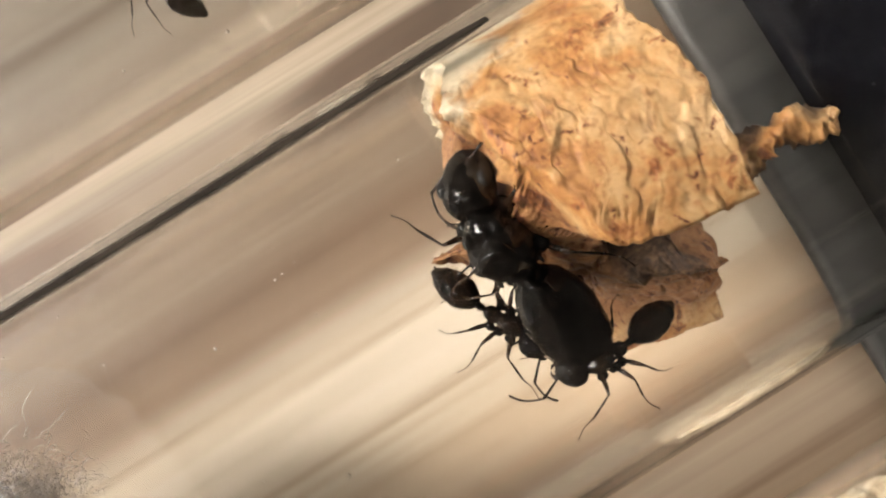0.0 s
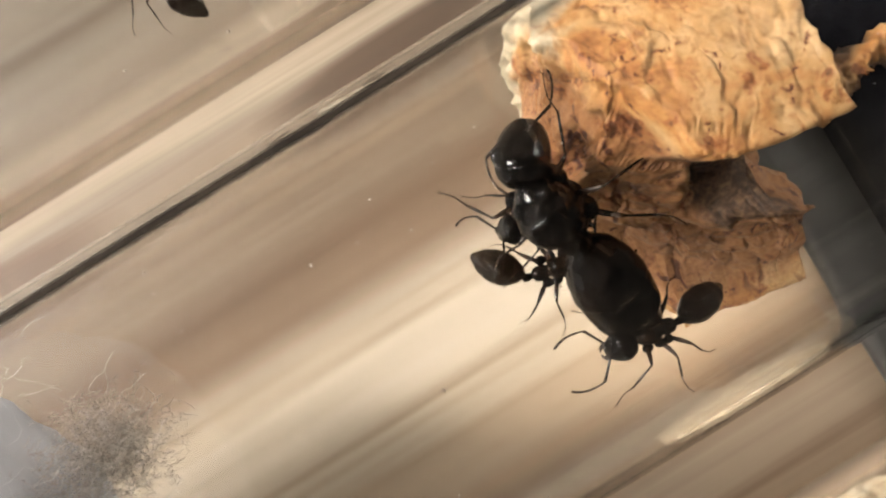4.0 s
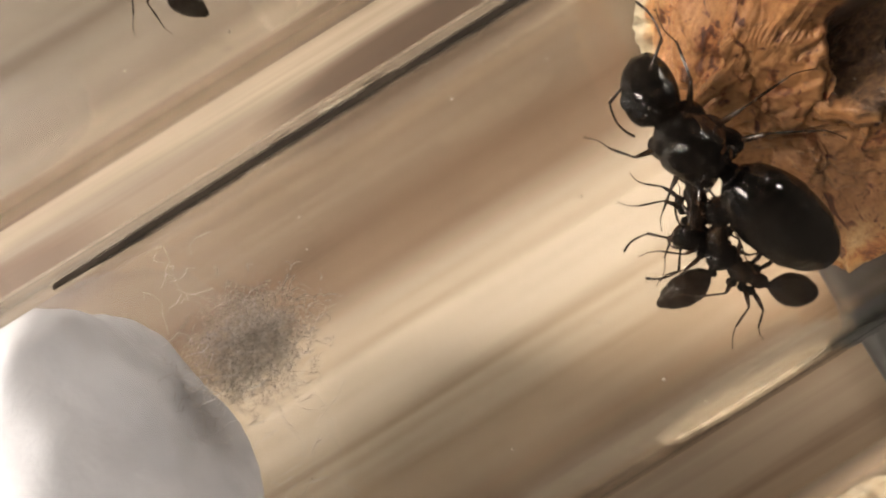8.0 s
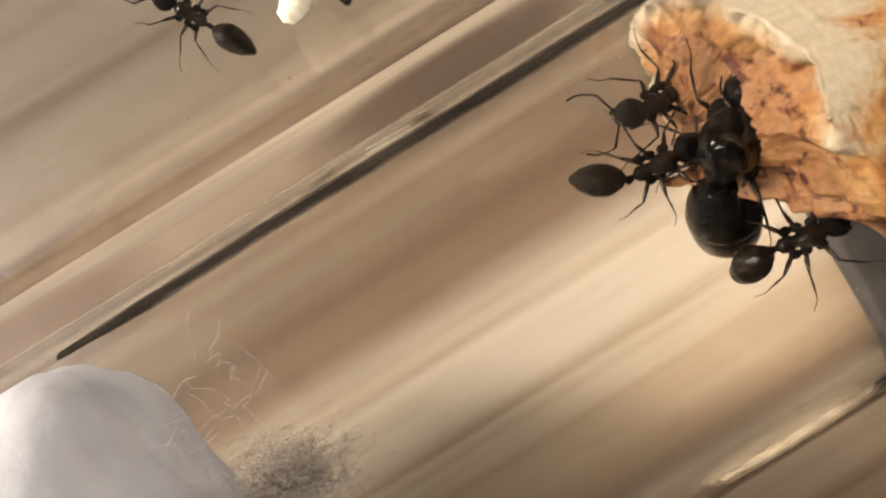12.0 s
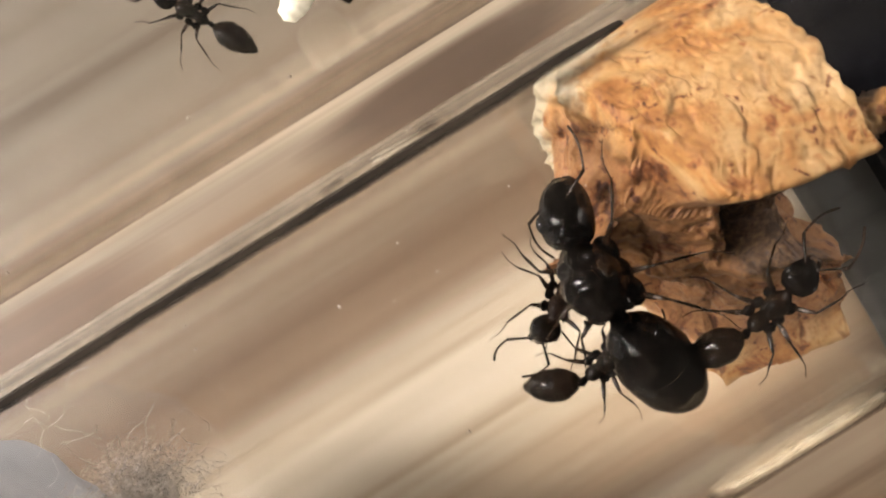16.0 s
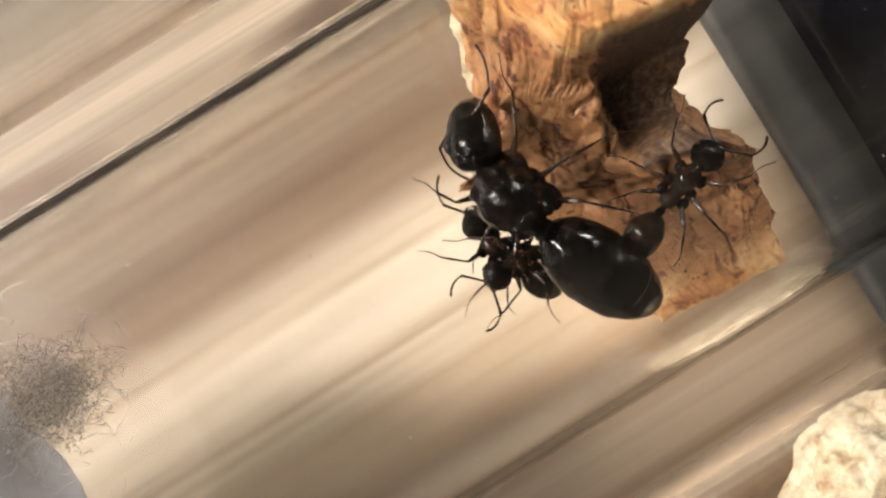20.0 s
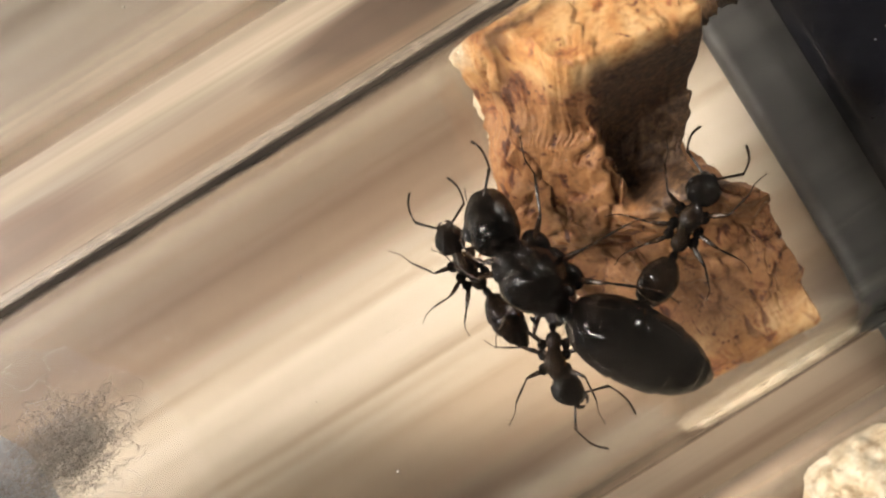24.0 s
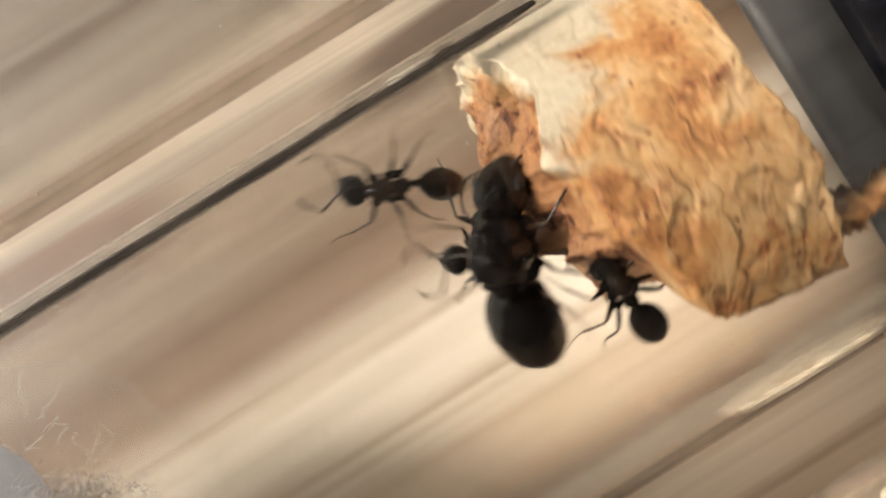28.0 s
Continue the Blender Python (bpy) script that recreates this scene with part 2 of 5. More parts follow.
WORKER_2_ROWS = [
    (0, 2.34, -0.35, 11.35, -0.64, 0.66, 0.41, -0.47, 0.49, -0.73, 0.5, -0.52, -0.69),
    (1, 2.33, -0.35, 11.35, -0.64, 0.66, 0.41, -0.47, 0.49, -0.73, 0.5, -0.52, -0.69),
    (2, 2.31, -0.34, 11.36, -0.56, 0.73, 0.39, -0.43, 0.47, -0.77, 0.51, -0.52, -0.69),
    (2.5, 2.4, -0.2, 11.36, -0.6, 0.69, 0.4, -0.42, 0.47, -0.78, 0.51, -0.52, -0.69),
    (4.5, 4.51, 1.68, 11.33, -0.9, -0.13, 0.42, -0.74, -0.11, -0.66, 0.66, 0.12, -0.74),
    (5, 4.08, 1.6, 11.32, -0.87, -0.22, 0.44, -0.81, -0.15, -0.56, 0.65, 0.11, -0.75),
    (5.5, 6.14, 1.85, 11.32, -0.88, -0.18, 0.44, -0.8, -0.15, -0.58, 0.73, -0.05, -0.68),
    (6, 7.62, 1.51, 11.32, -0.84, -0.31, 0.44, -0.79, -0.1, -0.61, 0.71, 0.09, -0.7),
    (7, 7.27, 0.96, 11.21, -0.46, -0.68, 0.57, -0.72, -0.15, -0.68, 0.58, 0.31, -0.75),
    (8, 8.12, -0.21, 11.28, -0.37, -0.79, 0.48, -0.75, -0.03, -0.66, 0.53, 0.49, -0.69),
    (8.5, 7.97, 2.22, 11.27, -0.82, -0.29, 0.5, -0.69, -0.19, -0.7, 0.71, 0.12, -0.69),
    (9, 8.83, 3.56, 11.36, -0.88, -0.26, 0.39, -0.82, -0.14, -0.55, 0.74, 0.16, -0.65),
    (9.5, 9.15, 3.53, 11.36, -0.9, -0.2, 0.39, -0.78, -0.25, -0.57, 0.75, 0.16, -0.65),
    (10, 9.63, 4.05, 11.37, -0.92, -0.08, 0.38, -0.77, 0.02, -0.63, 0.74, 0.12, -0.66),
    (10.5, 9.69, 4.93, 11.38, -0.93, -0.03, 0.37, -0.71, 0.31, -0.64, 0.79, -0.11, -0.6),
    (11, 9.67, 4.96, 11.33, -0.89, 0.11, 0.43, -0.79, 0.22, -0.58, 0.78, -0.19, -0.59),
    (12, 8.67, 4.9, 11.29, -0.88, 0.01, 0.47, -0.66, 0.29, -0.7, 0.8, -0.31, -0.52),
    (12.5, 7.81, 4.51, 11.37, -0.91, 0.15, 0.39, -0.69, 0.22, -0.69, 0.77, -0.23, -0.6),
    (14.5, 3.13, 3.73, 11.33, -0.86, -0.27, 0.43, -0.83, 0.13, -0.54, 0.59, 0.13, -0.8),
    (15, 2.19, 3.28, 11.32, -0.86, -0.26, 0.44, -0.86, 0.09, -0.5, 0.66, 0.07, -0.75),
    (15.5, 1.98, 2.28, 11.24, -0.74, -0.42, 0.53, -0.57, -0.53, -0.62, 0.63, 0.16, -0.76),
    (16, 2.21, 1.46, 11.26, -0.73, -0.46, 0.51, -0.71, -0.35, -0.61, 0.54, 0.29, -0.79),
    (16.5, 1.55, 0.56, 11.26, -0.48, -0.71, 0.51, -0.5, -0.64, -0.58, 0.56, 0.22, -0.8),
    (17, 1.57, -0.77, 11.26, -0.36, -0.78, 0.51, -0.5, -0.62, -0.61, 0.64, 0.19, -0.75),
    (18, 1.08, -2.79, 11.28, -0.32, -0.81, 0.49, -0.51, -0.57, -0.64, 0.52, 0.26, -0.81),
    (19, 1.7, -3.21, 11.29, -0.88, -0.02, 0.47, -0.6, -0.15, -0.78, 0.65, -0.18, -0.74),
    (20, 0.55, -2.67, 11.37, -0.34, 0.85, 0.39, 0.21, 0.85, -0.49, 0.34, -0.71, -0.61),
    (20.5, 0.13, -0.78, 11.32, -0.4, 0.8, 0.44, -0.02, 0.8, -0.6, 0.29, -0.66, -0.7),
    (22.5, 0.47, -0.82, 11.37, -0.13, 0.91, 0.39, 0.23, 0.95, -0.21, 0.43, -0.85, -0.3),
    (23, -0.45, -2.01, 11.4, -0.18, 0.92, 0.34, 0.19, 0.98, 0, 0.27, -0.94, -0.22),
    (23.5, 0.1, -2.47, 11.4, -0.05, 0.96, 0.26, -0.09, 0.87, -0.48, 0.17, -0.94, -0.31),
    (24, -0.54, -1.47, 11.39, -0.12, 0.92, 0.36, 0.16, 0.87, -0.47, 0.07, -1, 0),
    (24.5, -0.62, -0.84, 11.4, -0.03, 0.94, 0.34, 0.22, 0.96, -0.2, 0.05, -0.98, -0.18),
    (25, -1.21, -0.66, 11.39, -0.1, 0.93, 0.36, 0.72, 0.7, 0, 0.17, -0.97, -0.17),
    (25.5, -2.55, -2.75, 11.4, -0.07, 1, 0, 0.44, 0.9, 0, 0.32, -0.93, -0.15),
    (26, -2.67, -2.93, 11.4, -0.02, 1, 0, 0.45, 0.81, -0.38, 0.29, -0.95, -0.14),
    (26.5, -0.69, -2.38, 11.4, -0.07, 1, 0, 0.5, 0.81, -0.31, 0.31, -0.92, -0.26),
    (27, -0.19, -2.76, 11.41, -0.26, 0.92, 0.29, 0.31, 0.84, -0.45, 0.2, -0.98, 0),
    (27.5, -0.07, 1.22, 11.38, -0.11, 0.92, 0.38, 0.15, 0.92, -0.37, 0.21, -0.71, -0.67),
    (27.8, -0.49, 3.45, 11.32, -0.6, 0.67, 0.44, -0.05, 0.89, -0.45, 0.17, -0.52, -0.84),
    (28, -2.88, 4.97, 11.39, -0.89, 0.29, 0.36, -0.6, 0.66, -0.45, 0.63, -0.38, -0.68),
]
WORKER_3_ROWS = [
    (0, 3.54, -3.56, 12.25, -0.91, 0.03, 0.4, -0.76, 0.41, -0.51, 0.9, 0.06, -0.43),
    (1, 3.71, -3.66, 12.14, -0.91, 0.01, 0.42, -0.89, -0.15, -0.43, 0.85, 0.08, -0.51),
    (2, 3.79, -3.72, 12.04, -0.91, -0, 0.42, -0.85, -0.22, -0.48, 0.9, 0.05, -0.43),
    (2.5, 3.85, -3.78, 11.99, -0.91, 0.01, 0.41, -0.85, -0.21, -0.49, 0.89, 0.06, -0.44),
    (4.5, 5.54, -3.9, 11.85, -0.91, 0.23, 0.35, -0.85, 0.22, -0.47, 0.9, 0.01, -0.43),
    (5, 4.62, -3.62, 11.8, -0.95, 0.2, 0.24, -0.62, 0.63, -0.46, 0.9, -0.18, -0.39),
    (5.5, 6.52, -3.58, 11.75, -0.9, 0.32, 0.3, -0.45, 0.76, -0.47, 0.9, -0.1, -0.43),
    (6, 7.79, -3.69, 11.67, -0.85, 0.37, 0.38, -0.23, 0.82, -0.52, 1, -0.01, 0),
    (7, 7.08, -4.3, 11.62, -0.58, 0.75, 0.33, 0.34, 0.8, -0.49, 0.78, -0.39, -0.48),
    (8, 8.56, -4.56, 11.5, -0.55, 0.75, 0.35, 0.14, 0.86, -0.49, 0.67, -0.62, -0.4),
    (8.5, 6.98, -2.23, 11.46, -0.6, 0.69, 0.39, 0.24, 0.8, -0.56, 0.35, -0.82, -0.45),
    (9, 7.02, -1.93, 11.44, -0.65, 0.63, 0.42, -0.17, 0.79, -0.59, 0.6, -0.64, -0.48),
    (9.5, 7.27, -1.86, 11.26, -0.26, 0.74, 0.62, 0.46, 0.45, -0.77, 0.6, -0.52, -0.61),
    (10, 7.56, -1.23, 11.57, 0.14, 0.75, 0.65, 0.25, 0.22, -0.94, -0.13, -0.42, -0.9),
    (10.5, 7.41, -0.45, 11.87, 0.01, 0.73, 0.69, 0.44, 0.18, -0.88, -0.07, -0.49, -0.87),
    (11, 7.25, -0.52, 12.12, 0.62, -0.02, 0.78, 0.56, 0.37, -0.74, 0, 0, -1),
    (12, 7.99, -1.03, 12.8, 0.82, -0.08, 0.56, 0.78, 0.13, -0.61, -0.41, -0.24, -0.88),
    (12.5, 8, -1.05, 13.14, 0.89, -0.09, 0.45, 0.82, -0.01, -0.58, -0.56, -0.12, -0.82),
    (14.5, 5.23, -1.75, 13.92, 0.74, 0.01, 0.67, 0.73, -0.04, -0.69, -0.69, -0.01, -0.73),
    (15, 4.45, -2.03, 13.95, 0.73, 0.23, 0.64, 0.7, -0.25, -0.66, -0.67, -0.01, -0.74),
    (15.5, 5.13, -2.4, 14.1, 0.88, 0.09, 0.47, 0.88, 0.26, -0.4, -0.71, -0.1, -0.7),
    (16, 5.49, -2.51, 14.15, 0.86, 0.31, 0.41, 0.94, 0.34, 0, -0.71, -0.11, -0.69),
    (16.5, 5.34, -2.12, 14.11, 0.85, 0.27, 0.45, 0.84, 0.31, -0.45, -0.49, -0.33, -0.81),
    (17, 5.79, -1.93, 14.17, 0.77, 0.51, 0.38, 0.89, 0.05, -0.45, -0.57, -0.44, -0.69),
    (18, 5.16, -1.63, 14.2, 0.84, 0.54, 0, 0.87, 0.29, -0.39, -0.57, -0.55, -0.61),
    (19, 4.92, -2.74, 14.16, 0.77, 0.51, 0.39, 0.85, 0.23, -0.47, -0.62, -0.48, -0.62),
    (20, 4.81, -3.25, 14.17, 0.85, 0.36, 0.39, 0.86, 0.12, -0.49, -0.6, -0.41, -0.69),
    (20.5, 3.77, -3.37, 14.08, 0.83, 0.27, 0.49, 0.92, 0.08, -0.38, -0.55, -0.22, -0.81),
    (22.5, 4.93, -3.5, 14.13, 0.88, 0.21, 0.43, 0.89, -0.07, -0.45, -0.57, -0.4, -0.72),
    (23, 4.31, -3.55, 14.11, 0.82, 0.35, 0.45, 0.88, 0.16, -0.45, -0.56, -0.46, -0.69),
    (23.5, 4.99, -4.57, 14.15, 0.71, 0.57, 0.41, 0.86, 0.24, -0.46, -0.57, -0.4, -0.72),
    (24, 4.75, -3.32, 14.18, 0.71, 0.59, 0.38, 0.78, 0.39, -0.48, -0.59, -0.47, -0.66),
    (24.5, 5.04, -3.22, 14.18, 0.79, 0.49, 0.38, 0.86, 0.38, -0.34, -0.63, -0.47, -0.62),
    (25, 4.22, -2.89, 14.17, 0.61, 0.69, 0.39, 0.82, 0.3, -0.49, -0.67, -0.55, -0.49),
    (25.5, 2.57, -1.33, 14.51, 0.33, 0.83, 0.45, 0.63, 0.35, -0.69, -0.42, -0.77, -0.47),
    (26, 2.28, -1.14, 14.88, -0.28, 0.82, 0.49, -0.1, 0.66, -0.75, 0.1, -0.84, -0.53),
    (26.5, 3.67, -1.02, 14.83, -0.61, 0.68, 0.4, -0.45, 0.52, -0.72, 0.43, -0.79, -0.44),
    (27, 4.24, -0.76, 14.72, -0.59, 0.71, 0.39, -0.33, 0.65, -0.68, 0.43, -0.79, -0.44),
    (27.5, 3.93, -1.6, 14.63, -0.48, 0.81, 0.35, 0.13, 0.91, -0.39, 0.27, -0.83, -0.48),
    (27.8, 2.97, -1.55, 14.42, -0.26, 0.83, 0.5, 0.39, 0.62, -0.68, 0.3, -0.7, -0.65),
    (28, 0.71, -1.96, 14.28, -0.16, 0.79, 0.6, 0.09, 0.2, -0.98, 0.18, -0.64, -0.74),
]

cam = camera(LENS, 28.0, soft=2.1, shutter=0.5)
walk(cam, [(t, pose(x * MM, y * MM, z * MM, 0, 0, TURN)) for t, x, y, z in CAMERA_ROWS],
     exposures=[(0.0, 0.0, 6500, 10), (5.0, 0.0, 6550, 10), (7.0, -0.1, 6700, 11), (9.0, -0.18, 7200, 14), (11.0, -0.27, 7200, 14), (12.5, -0.25, 7000, 13), (14.5, -0.16, 6700, 12), (16.5, -0.06, 6600, 12), (18.4, 0.0, 6600, 11), (19.2, 0.13, 6600, 11), (23.0, 0.1, 6600, 11), (25.0, 0.0, 6500, 10), (28.0, -0.06, 6500, 10)])

# ---- light ----
world = bpy.data.worlds.new("room_light")
scene.world = world
world.use_nodes = True
wn, wl = world.node_tree.nodes, world.node_tree.links
wn.clear()
w_tc = wn.new("ShaderNodeTexCoord")
w_sep = wn.new("ShaderNodeSeparateXYZ")
w_ramp = wn.new("ShaderNodeValToRGB")
w_bg = wn.new("ShaderNodeBackground")
w_out = wn.new("ShaderNodeOutputWorld")
wl.new(w_tc.outputs["Generated"], w_sep.inputs[0])
wl.new(w_sep.outputs["Z"], w_ramp.inputs[0])
wl.new(w_ramp.outputs[0], w_bg.inputs[0])
wl.new(w_bg.outputs[0], w_out.inputs[0])
while len(w_ramp.color_ramp.elements) < 4:
    w_ramp.color_ramp.elements.new(0.5)
for el, (p, c) in zip(w_ramp.color_ramp.elements, [(0.0, (0.22, 0.18, 0.14)), (0.25, (0.60, 0.50, 0.40)), (0.62, (0.42, 0.36, 0.29)), (0.84, (0.05, 0.046, 0.042))]):
    el.position, el.color = p, (*c, 1)
w_bg.inputs[1].default_value = 0.155


def area_lamp(name, eye, target, sx, sy, watts, colour):
    data = bpy.data.lights.new(name, "AREA")
    data.shape, data.size, data.size_y = "RECTANGLE", sx, sy
    data.energy, data.color = watts, colour
    ob = new(name, data)
    ob.matrix_world = look(eye, target)
    return ob


# lamps out of view: a tall main panel added towards the closed ends, a narrow ceiling tube there, and a pair of bars
# added beyond the open ends for fill and paired glints
area_lamp("main_panel_lamp", (-0.47, 0.38, 0.32), (0, 0, 0.01), 0.10, 0.24, 6.5, (1.0, 0.955, 0.89))
area_lamp("ceiling_tube_lamp", (-0.345, 0.10, 0.355), (0, 0, 0.01), 0.022, 0.16, 0.5, (1.0, 0.96, 0.89))
for shift in (-0.06, 0.06):
    area_lamp("fill_bar_lamp", (0.42, 0.19 + shift, 0.34), (0, 0, 0.01), 0.045, 0.10, 0.55, (1.0, 0.96, 0.89))



# ---- materials ----
def material(name, rough=0.5, metal=0.0, spec=0.5):
    m = bpy.data.materials.new(name)
    m.use_nodes = True
    b = m.node_tree.nodes["Principled BSDF"]
    b.inputs["Roughness"].default_value = rough
    b.inputs["Metallic"].default_value = metal
    b.inputs["Specular IOR Level"].default_value = spec
    return m, m.node_tree.nodes, m.node_tree.links, b


def coords(n, l, scale=(1000, 1000, 1000)):
    """Object coordinates in millimetres, stretched by scale / 1000."""
    tc, mp = n.new("ShaderNodeTexCoord"), n.new("ShaderNodeMapping")
    mp.inputs["Scale"].default_value = scale
    l.new(tc.outputs["Object"], mp.inputs["Vector"])
    return mp.outputs[0]


def noise_node(n, l, vec, scale, detail=4.0, rough=0.55, distort=0.0):
    t = n.new("ShaderNodeTexNoise")
    t.inputs["Scale"].default_value = scale
    t.inputs["Detail"].default_value = detail
    t.inputs["Roughness"].default_value = rough
    t.inputs["Distortion"].default_value = distort
    l.new(vec, t.inputs["Vector"])
    return t.outputs["Fac"]


def ramp(n, l, fac, stops):
    r = n.new("ShaderNodeValToRGB")
    e = r.color_ramp.elements
    while len(e) < len(stops):
        e.new(0.5)
    for k, (p, c) in enumerate(stops):
        e[k].position, e[k].color = p, (*c, 1)
    l.new(fac, r.inputs[0])
    return r.outputs[0]


def math_node(n, l, op, a, b=None):
    m = n.new("ShaderNodeMath")
    m.operation = op
    for k, v in enumerate((a, b)):
        if v is None:
            continue
        if isinstance(v, (int, float)):
            m.inputs[k].default_value = v
        else:
            l.new(v, m.inputs[k])
    return m.outputs[0]


def mix(n, l, fac, a, b, how="MIX"):
    m = n.new("ShaderNodeMix")
    m.data_type, m.blend_type = "RGBA", how
    for k, v in ((0, fac), (6, a), (7, b)):
        if isinstance(v, (int, float)):
            m.inputs[k].default_value = v
        elif isinstance(v, tuple):
            m.inputs[k].default_value = (*v, 1)
        else:
            l.new(v, m.inputs[k])
    return m.outputs[2]


def bump(n, l, b, height, strength, dist):
    u = n.new("ShaderNodeBump")
    u.inputs["Strength"].default_value, u.inputs["Distance"].default_value = strength, dist
    l.new(height, u.inputs["Height"])
    l.new(u.outputs[0], b.inputs["Normal"])


def wood_material():
    """Pale boards with brown lanes that run with the tubes; the palest lanes are painted light."""
    m, n, l, b = material("pale_wood", 0.5)
    sep = n.new("ShaderNodeSeparateXYZ")
    l.new(coords(n, l), sep.inputs[0])
    broad = noise_node(n, l, coords(n, l, (14, 110, 110)), 1.0, 3, 0.5, 0.3)
    streak = noise_node(n, l, coords(n, l, (9, 420, 420)), 1.0, 4, 0.55, 0.3)
    fine = noise_node(n, l, coords(n, l, (30, 1700, 1700)), 1.0, 3, 0.5)
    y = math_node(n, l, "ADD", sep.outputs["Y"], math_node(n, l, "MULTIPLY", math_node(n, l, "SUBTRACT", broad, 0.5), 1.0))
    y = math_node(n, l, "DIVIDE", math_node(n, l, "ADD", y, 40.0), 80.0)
    # the palest stops put bright light along the tubes into the wood colour
    lit_lanes = ramp(n, l, y, [(0.10, (0.148, 0.113, 0.077)), (0.25, (0.100, 0.058, 0.030)), (0.30, (0.130, 0.088, 0.054)), (0.322, (0.185, 0.140, 0.098)), (0.345, (0.185, 0.140, 0.098)), (0.362, (0.17, 0.118, 0.076)), (0.385, (0.35, 0.255, 0.17)),
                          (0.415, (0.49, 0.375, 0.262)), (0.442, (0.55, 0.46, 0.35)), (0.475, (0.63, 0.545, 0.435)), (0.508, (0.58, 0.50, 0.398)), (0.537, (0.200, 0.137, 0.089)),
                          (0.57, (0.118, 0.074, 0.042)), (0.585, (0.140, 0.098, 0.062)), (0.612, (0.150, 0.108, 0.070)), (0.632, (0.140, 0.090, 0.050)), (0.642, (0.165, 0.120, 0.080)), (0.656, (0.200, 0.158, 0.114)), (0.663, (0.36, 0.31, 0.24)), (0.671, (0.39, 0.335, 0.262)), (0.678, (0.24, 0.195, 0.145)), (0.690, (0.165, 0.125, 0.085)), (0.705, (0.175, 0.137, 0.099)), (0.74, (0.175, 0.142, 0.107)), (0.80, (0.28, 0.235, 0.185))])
    grain = ramp(n, l, streak, [(0.30, (0.46, 0.39, 0.32)), (0.43, (0.86, 0.82, 0.78)), (0.54, (1.0, 1.0, 1.0))])
    thin = ramp(n, l, fine, [(0.3, (0.82, 0.79, 0.75)), (0.65, (1.0, 1.0, 1.0))])
    col = mix(n, l, 0.9, lit_lanes, grain, "MULTIPLY")
    # an old brown stain between the tubes
    ex = math_node(n, l, "DIVIDE", math_node(n, l, "SUBTRACT", sep.outputs["X"], 4.0), 9.5)
    ey = math_node(n, l, "DIVIDE", math_node(n, l, "SUBTRACT", sep.outputs["Y"], 11.3), 1.35)
    away = math_node(n, l, "ADD", math_node(n, l, "MULTIPLY", ex, ex), math_node(n, l, "MULTIPLY", ey, ey))
    away = math_node(n, l, "ADD", away, math_node(n, l, "MULTIPLY", math_node(n, l, "SUBTRACT", streak, 0.5), 1.5))
    col = mix(n, l, ramp(n, l, away, [(0.40, (0.94,) * 3), (1.2, (0.0,) * 3)]), col, (0.055, 0.031, 0.016))
    # another towards the closed ends
    ex = math_node(n, l, "DIVIDE", math_node(n, l, "ADD", sep.outputs["X"], 20.0), 9.0)
    ey = math_node(n, l, "DIVIDE", math_node(n, l, "SUBTRACT", sep.outputs["Y"], 11.2), 1.4)
    away = math_node(n, l, "ADD", math_node(n, l, "MULTIPLY", ex, ex), math_node(n, l, "MULTIPLY", ey, ey))
    away = math_node(n, l, "ADD", away, math_node(n, l, "MULTIPLY", math_node(n, l, "SUBTRACT", streak, 0.5), 1.5))
    col = mix(n, l, ramp(n, l, away, [(0.35, (0.9,) * 3), (1.2, (0.0,) * 3)]), col, (0.080, 0.042, 0.020))
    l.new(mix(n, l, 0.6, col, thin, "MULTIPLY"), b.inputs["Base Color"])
    bump(n, l, b, fine, 0.08, 0.0001)
    return m


def glass_material():
    m, n, l, b = material("clear_glass", 0.0)
    b.inputs["Base Color"].default_value = (0.985, 0.98, 0.97, 1)
    b.inputs["Transmission Weight"].default_value = 1.0
    b.inputs["IOR"].default_value = 1.47
    return m


def rubber_material():
    m, n, l, b = material("black_plastic", 0.16, 0, 0.3)
    v = coords(n, l)
    a = noise_node(n, l, v, 1.3, 5)
    l.new(ramp(n, l, a, [(0.3, (0.003, 0.003, 0.004)), (0.75, (0.008, 0.008, 0.010))]), b.inputs["Base Color"])
    l.new(ramp(n, l, a, [(0.3, (0.10,) * 3), (0.8, (0.22,) * 3)]), b.inputs["Roughness"])
    bump(n, l, b, a, 0.03, 0.00003)
    return m


def satin_material():
    m, n, l, b = material("grey_satin", 0.45, 0.3)
    a = noise_node(n, l, coords(n, l, (60, 700, 700)), 1.0, 4)
    l.new(ramp(n, l, a, [(0.3, (0.034, 0.032, 0.029)), (0.7, (0.062, 0.058, 0.053))]), b.inputs["Base Color"])
    return m


def chitin_material(name, dark, light, rough):
    m, n, l, b = material(name, rough, 0, 0.5)
    v = coords(n, l)
    a = noise_node(n, l, v, 2.2, 4)
    f = noise_node(n, l, v, 26, 3)
    l.new(ramp(n, l, a, [(0.35, dark), (0.75, light)]), b.inputs["Base Color"])
    l.new(ramp(n, l, a, [(0.3, (rough * 0.8,) * 3), (0.8, (rough * 1.2,) * 3)]), b.inputs["Roughness"])
    bump(n, l, b, f, 0.025, 0.00003)
    return m


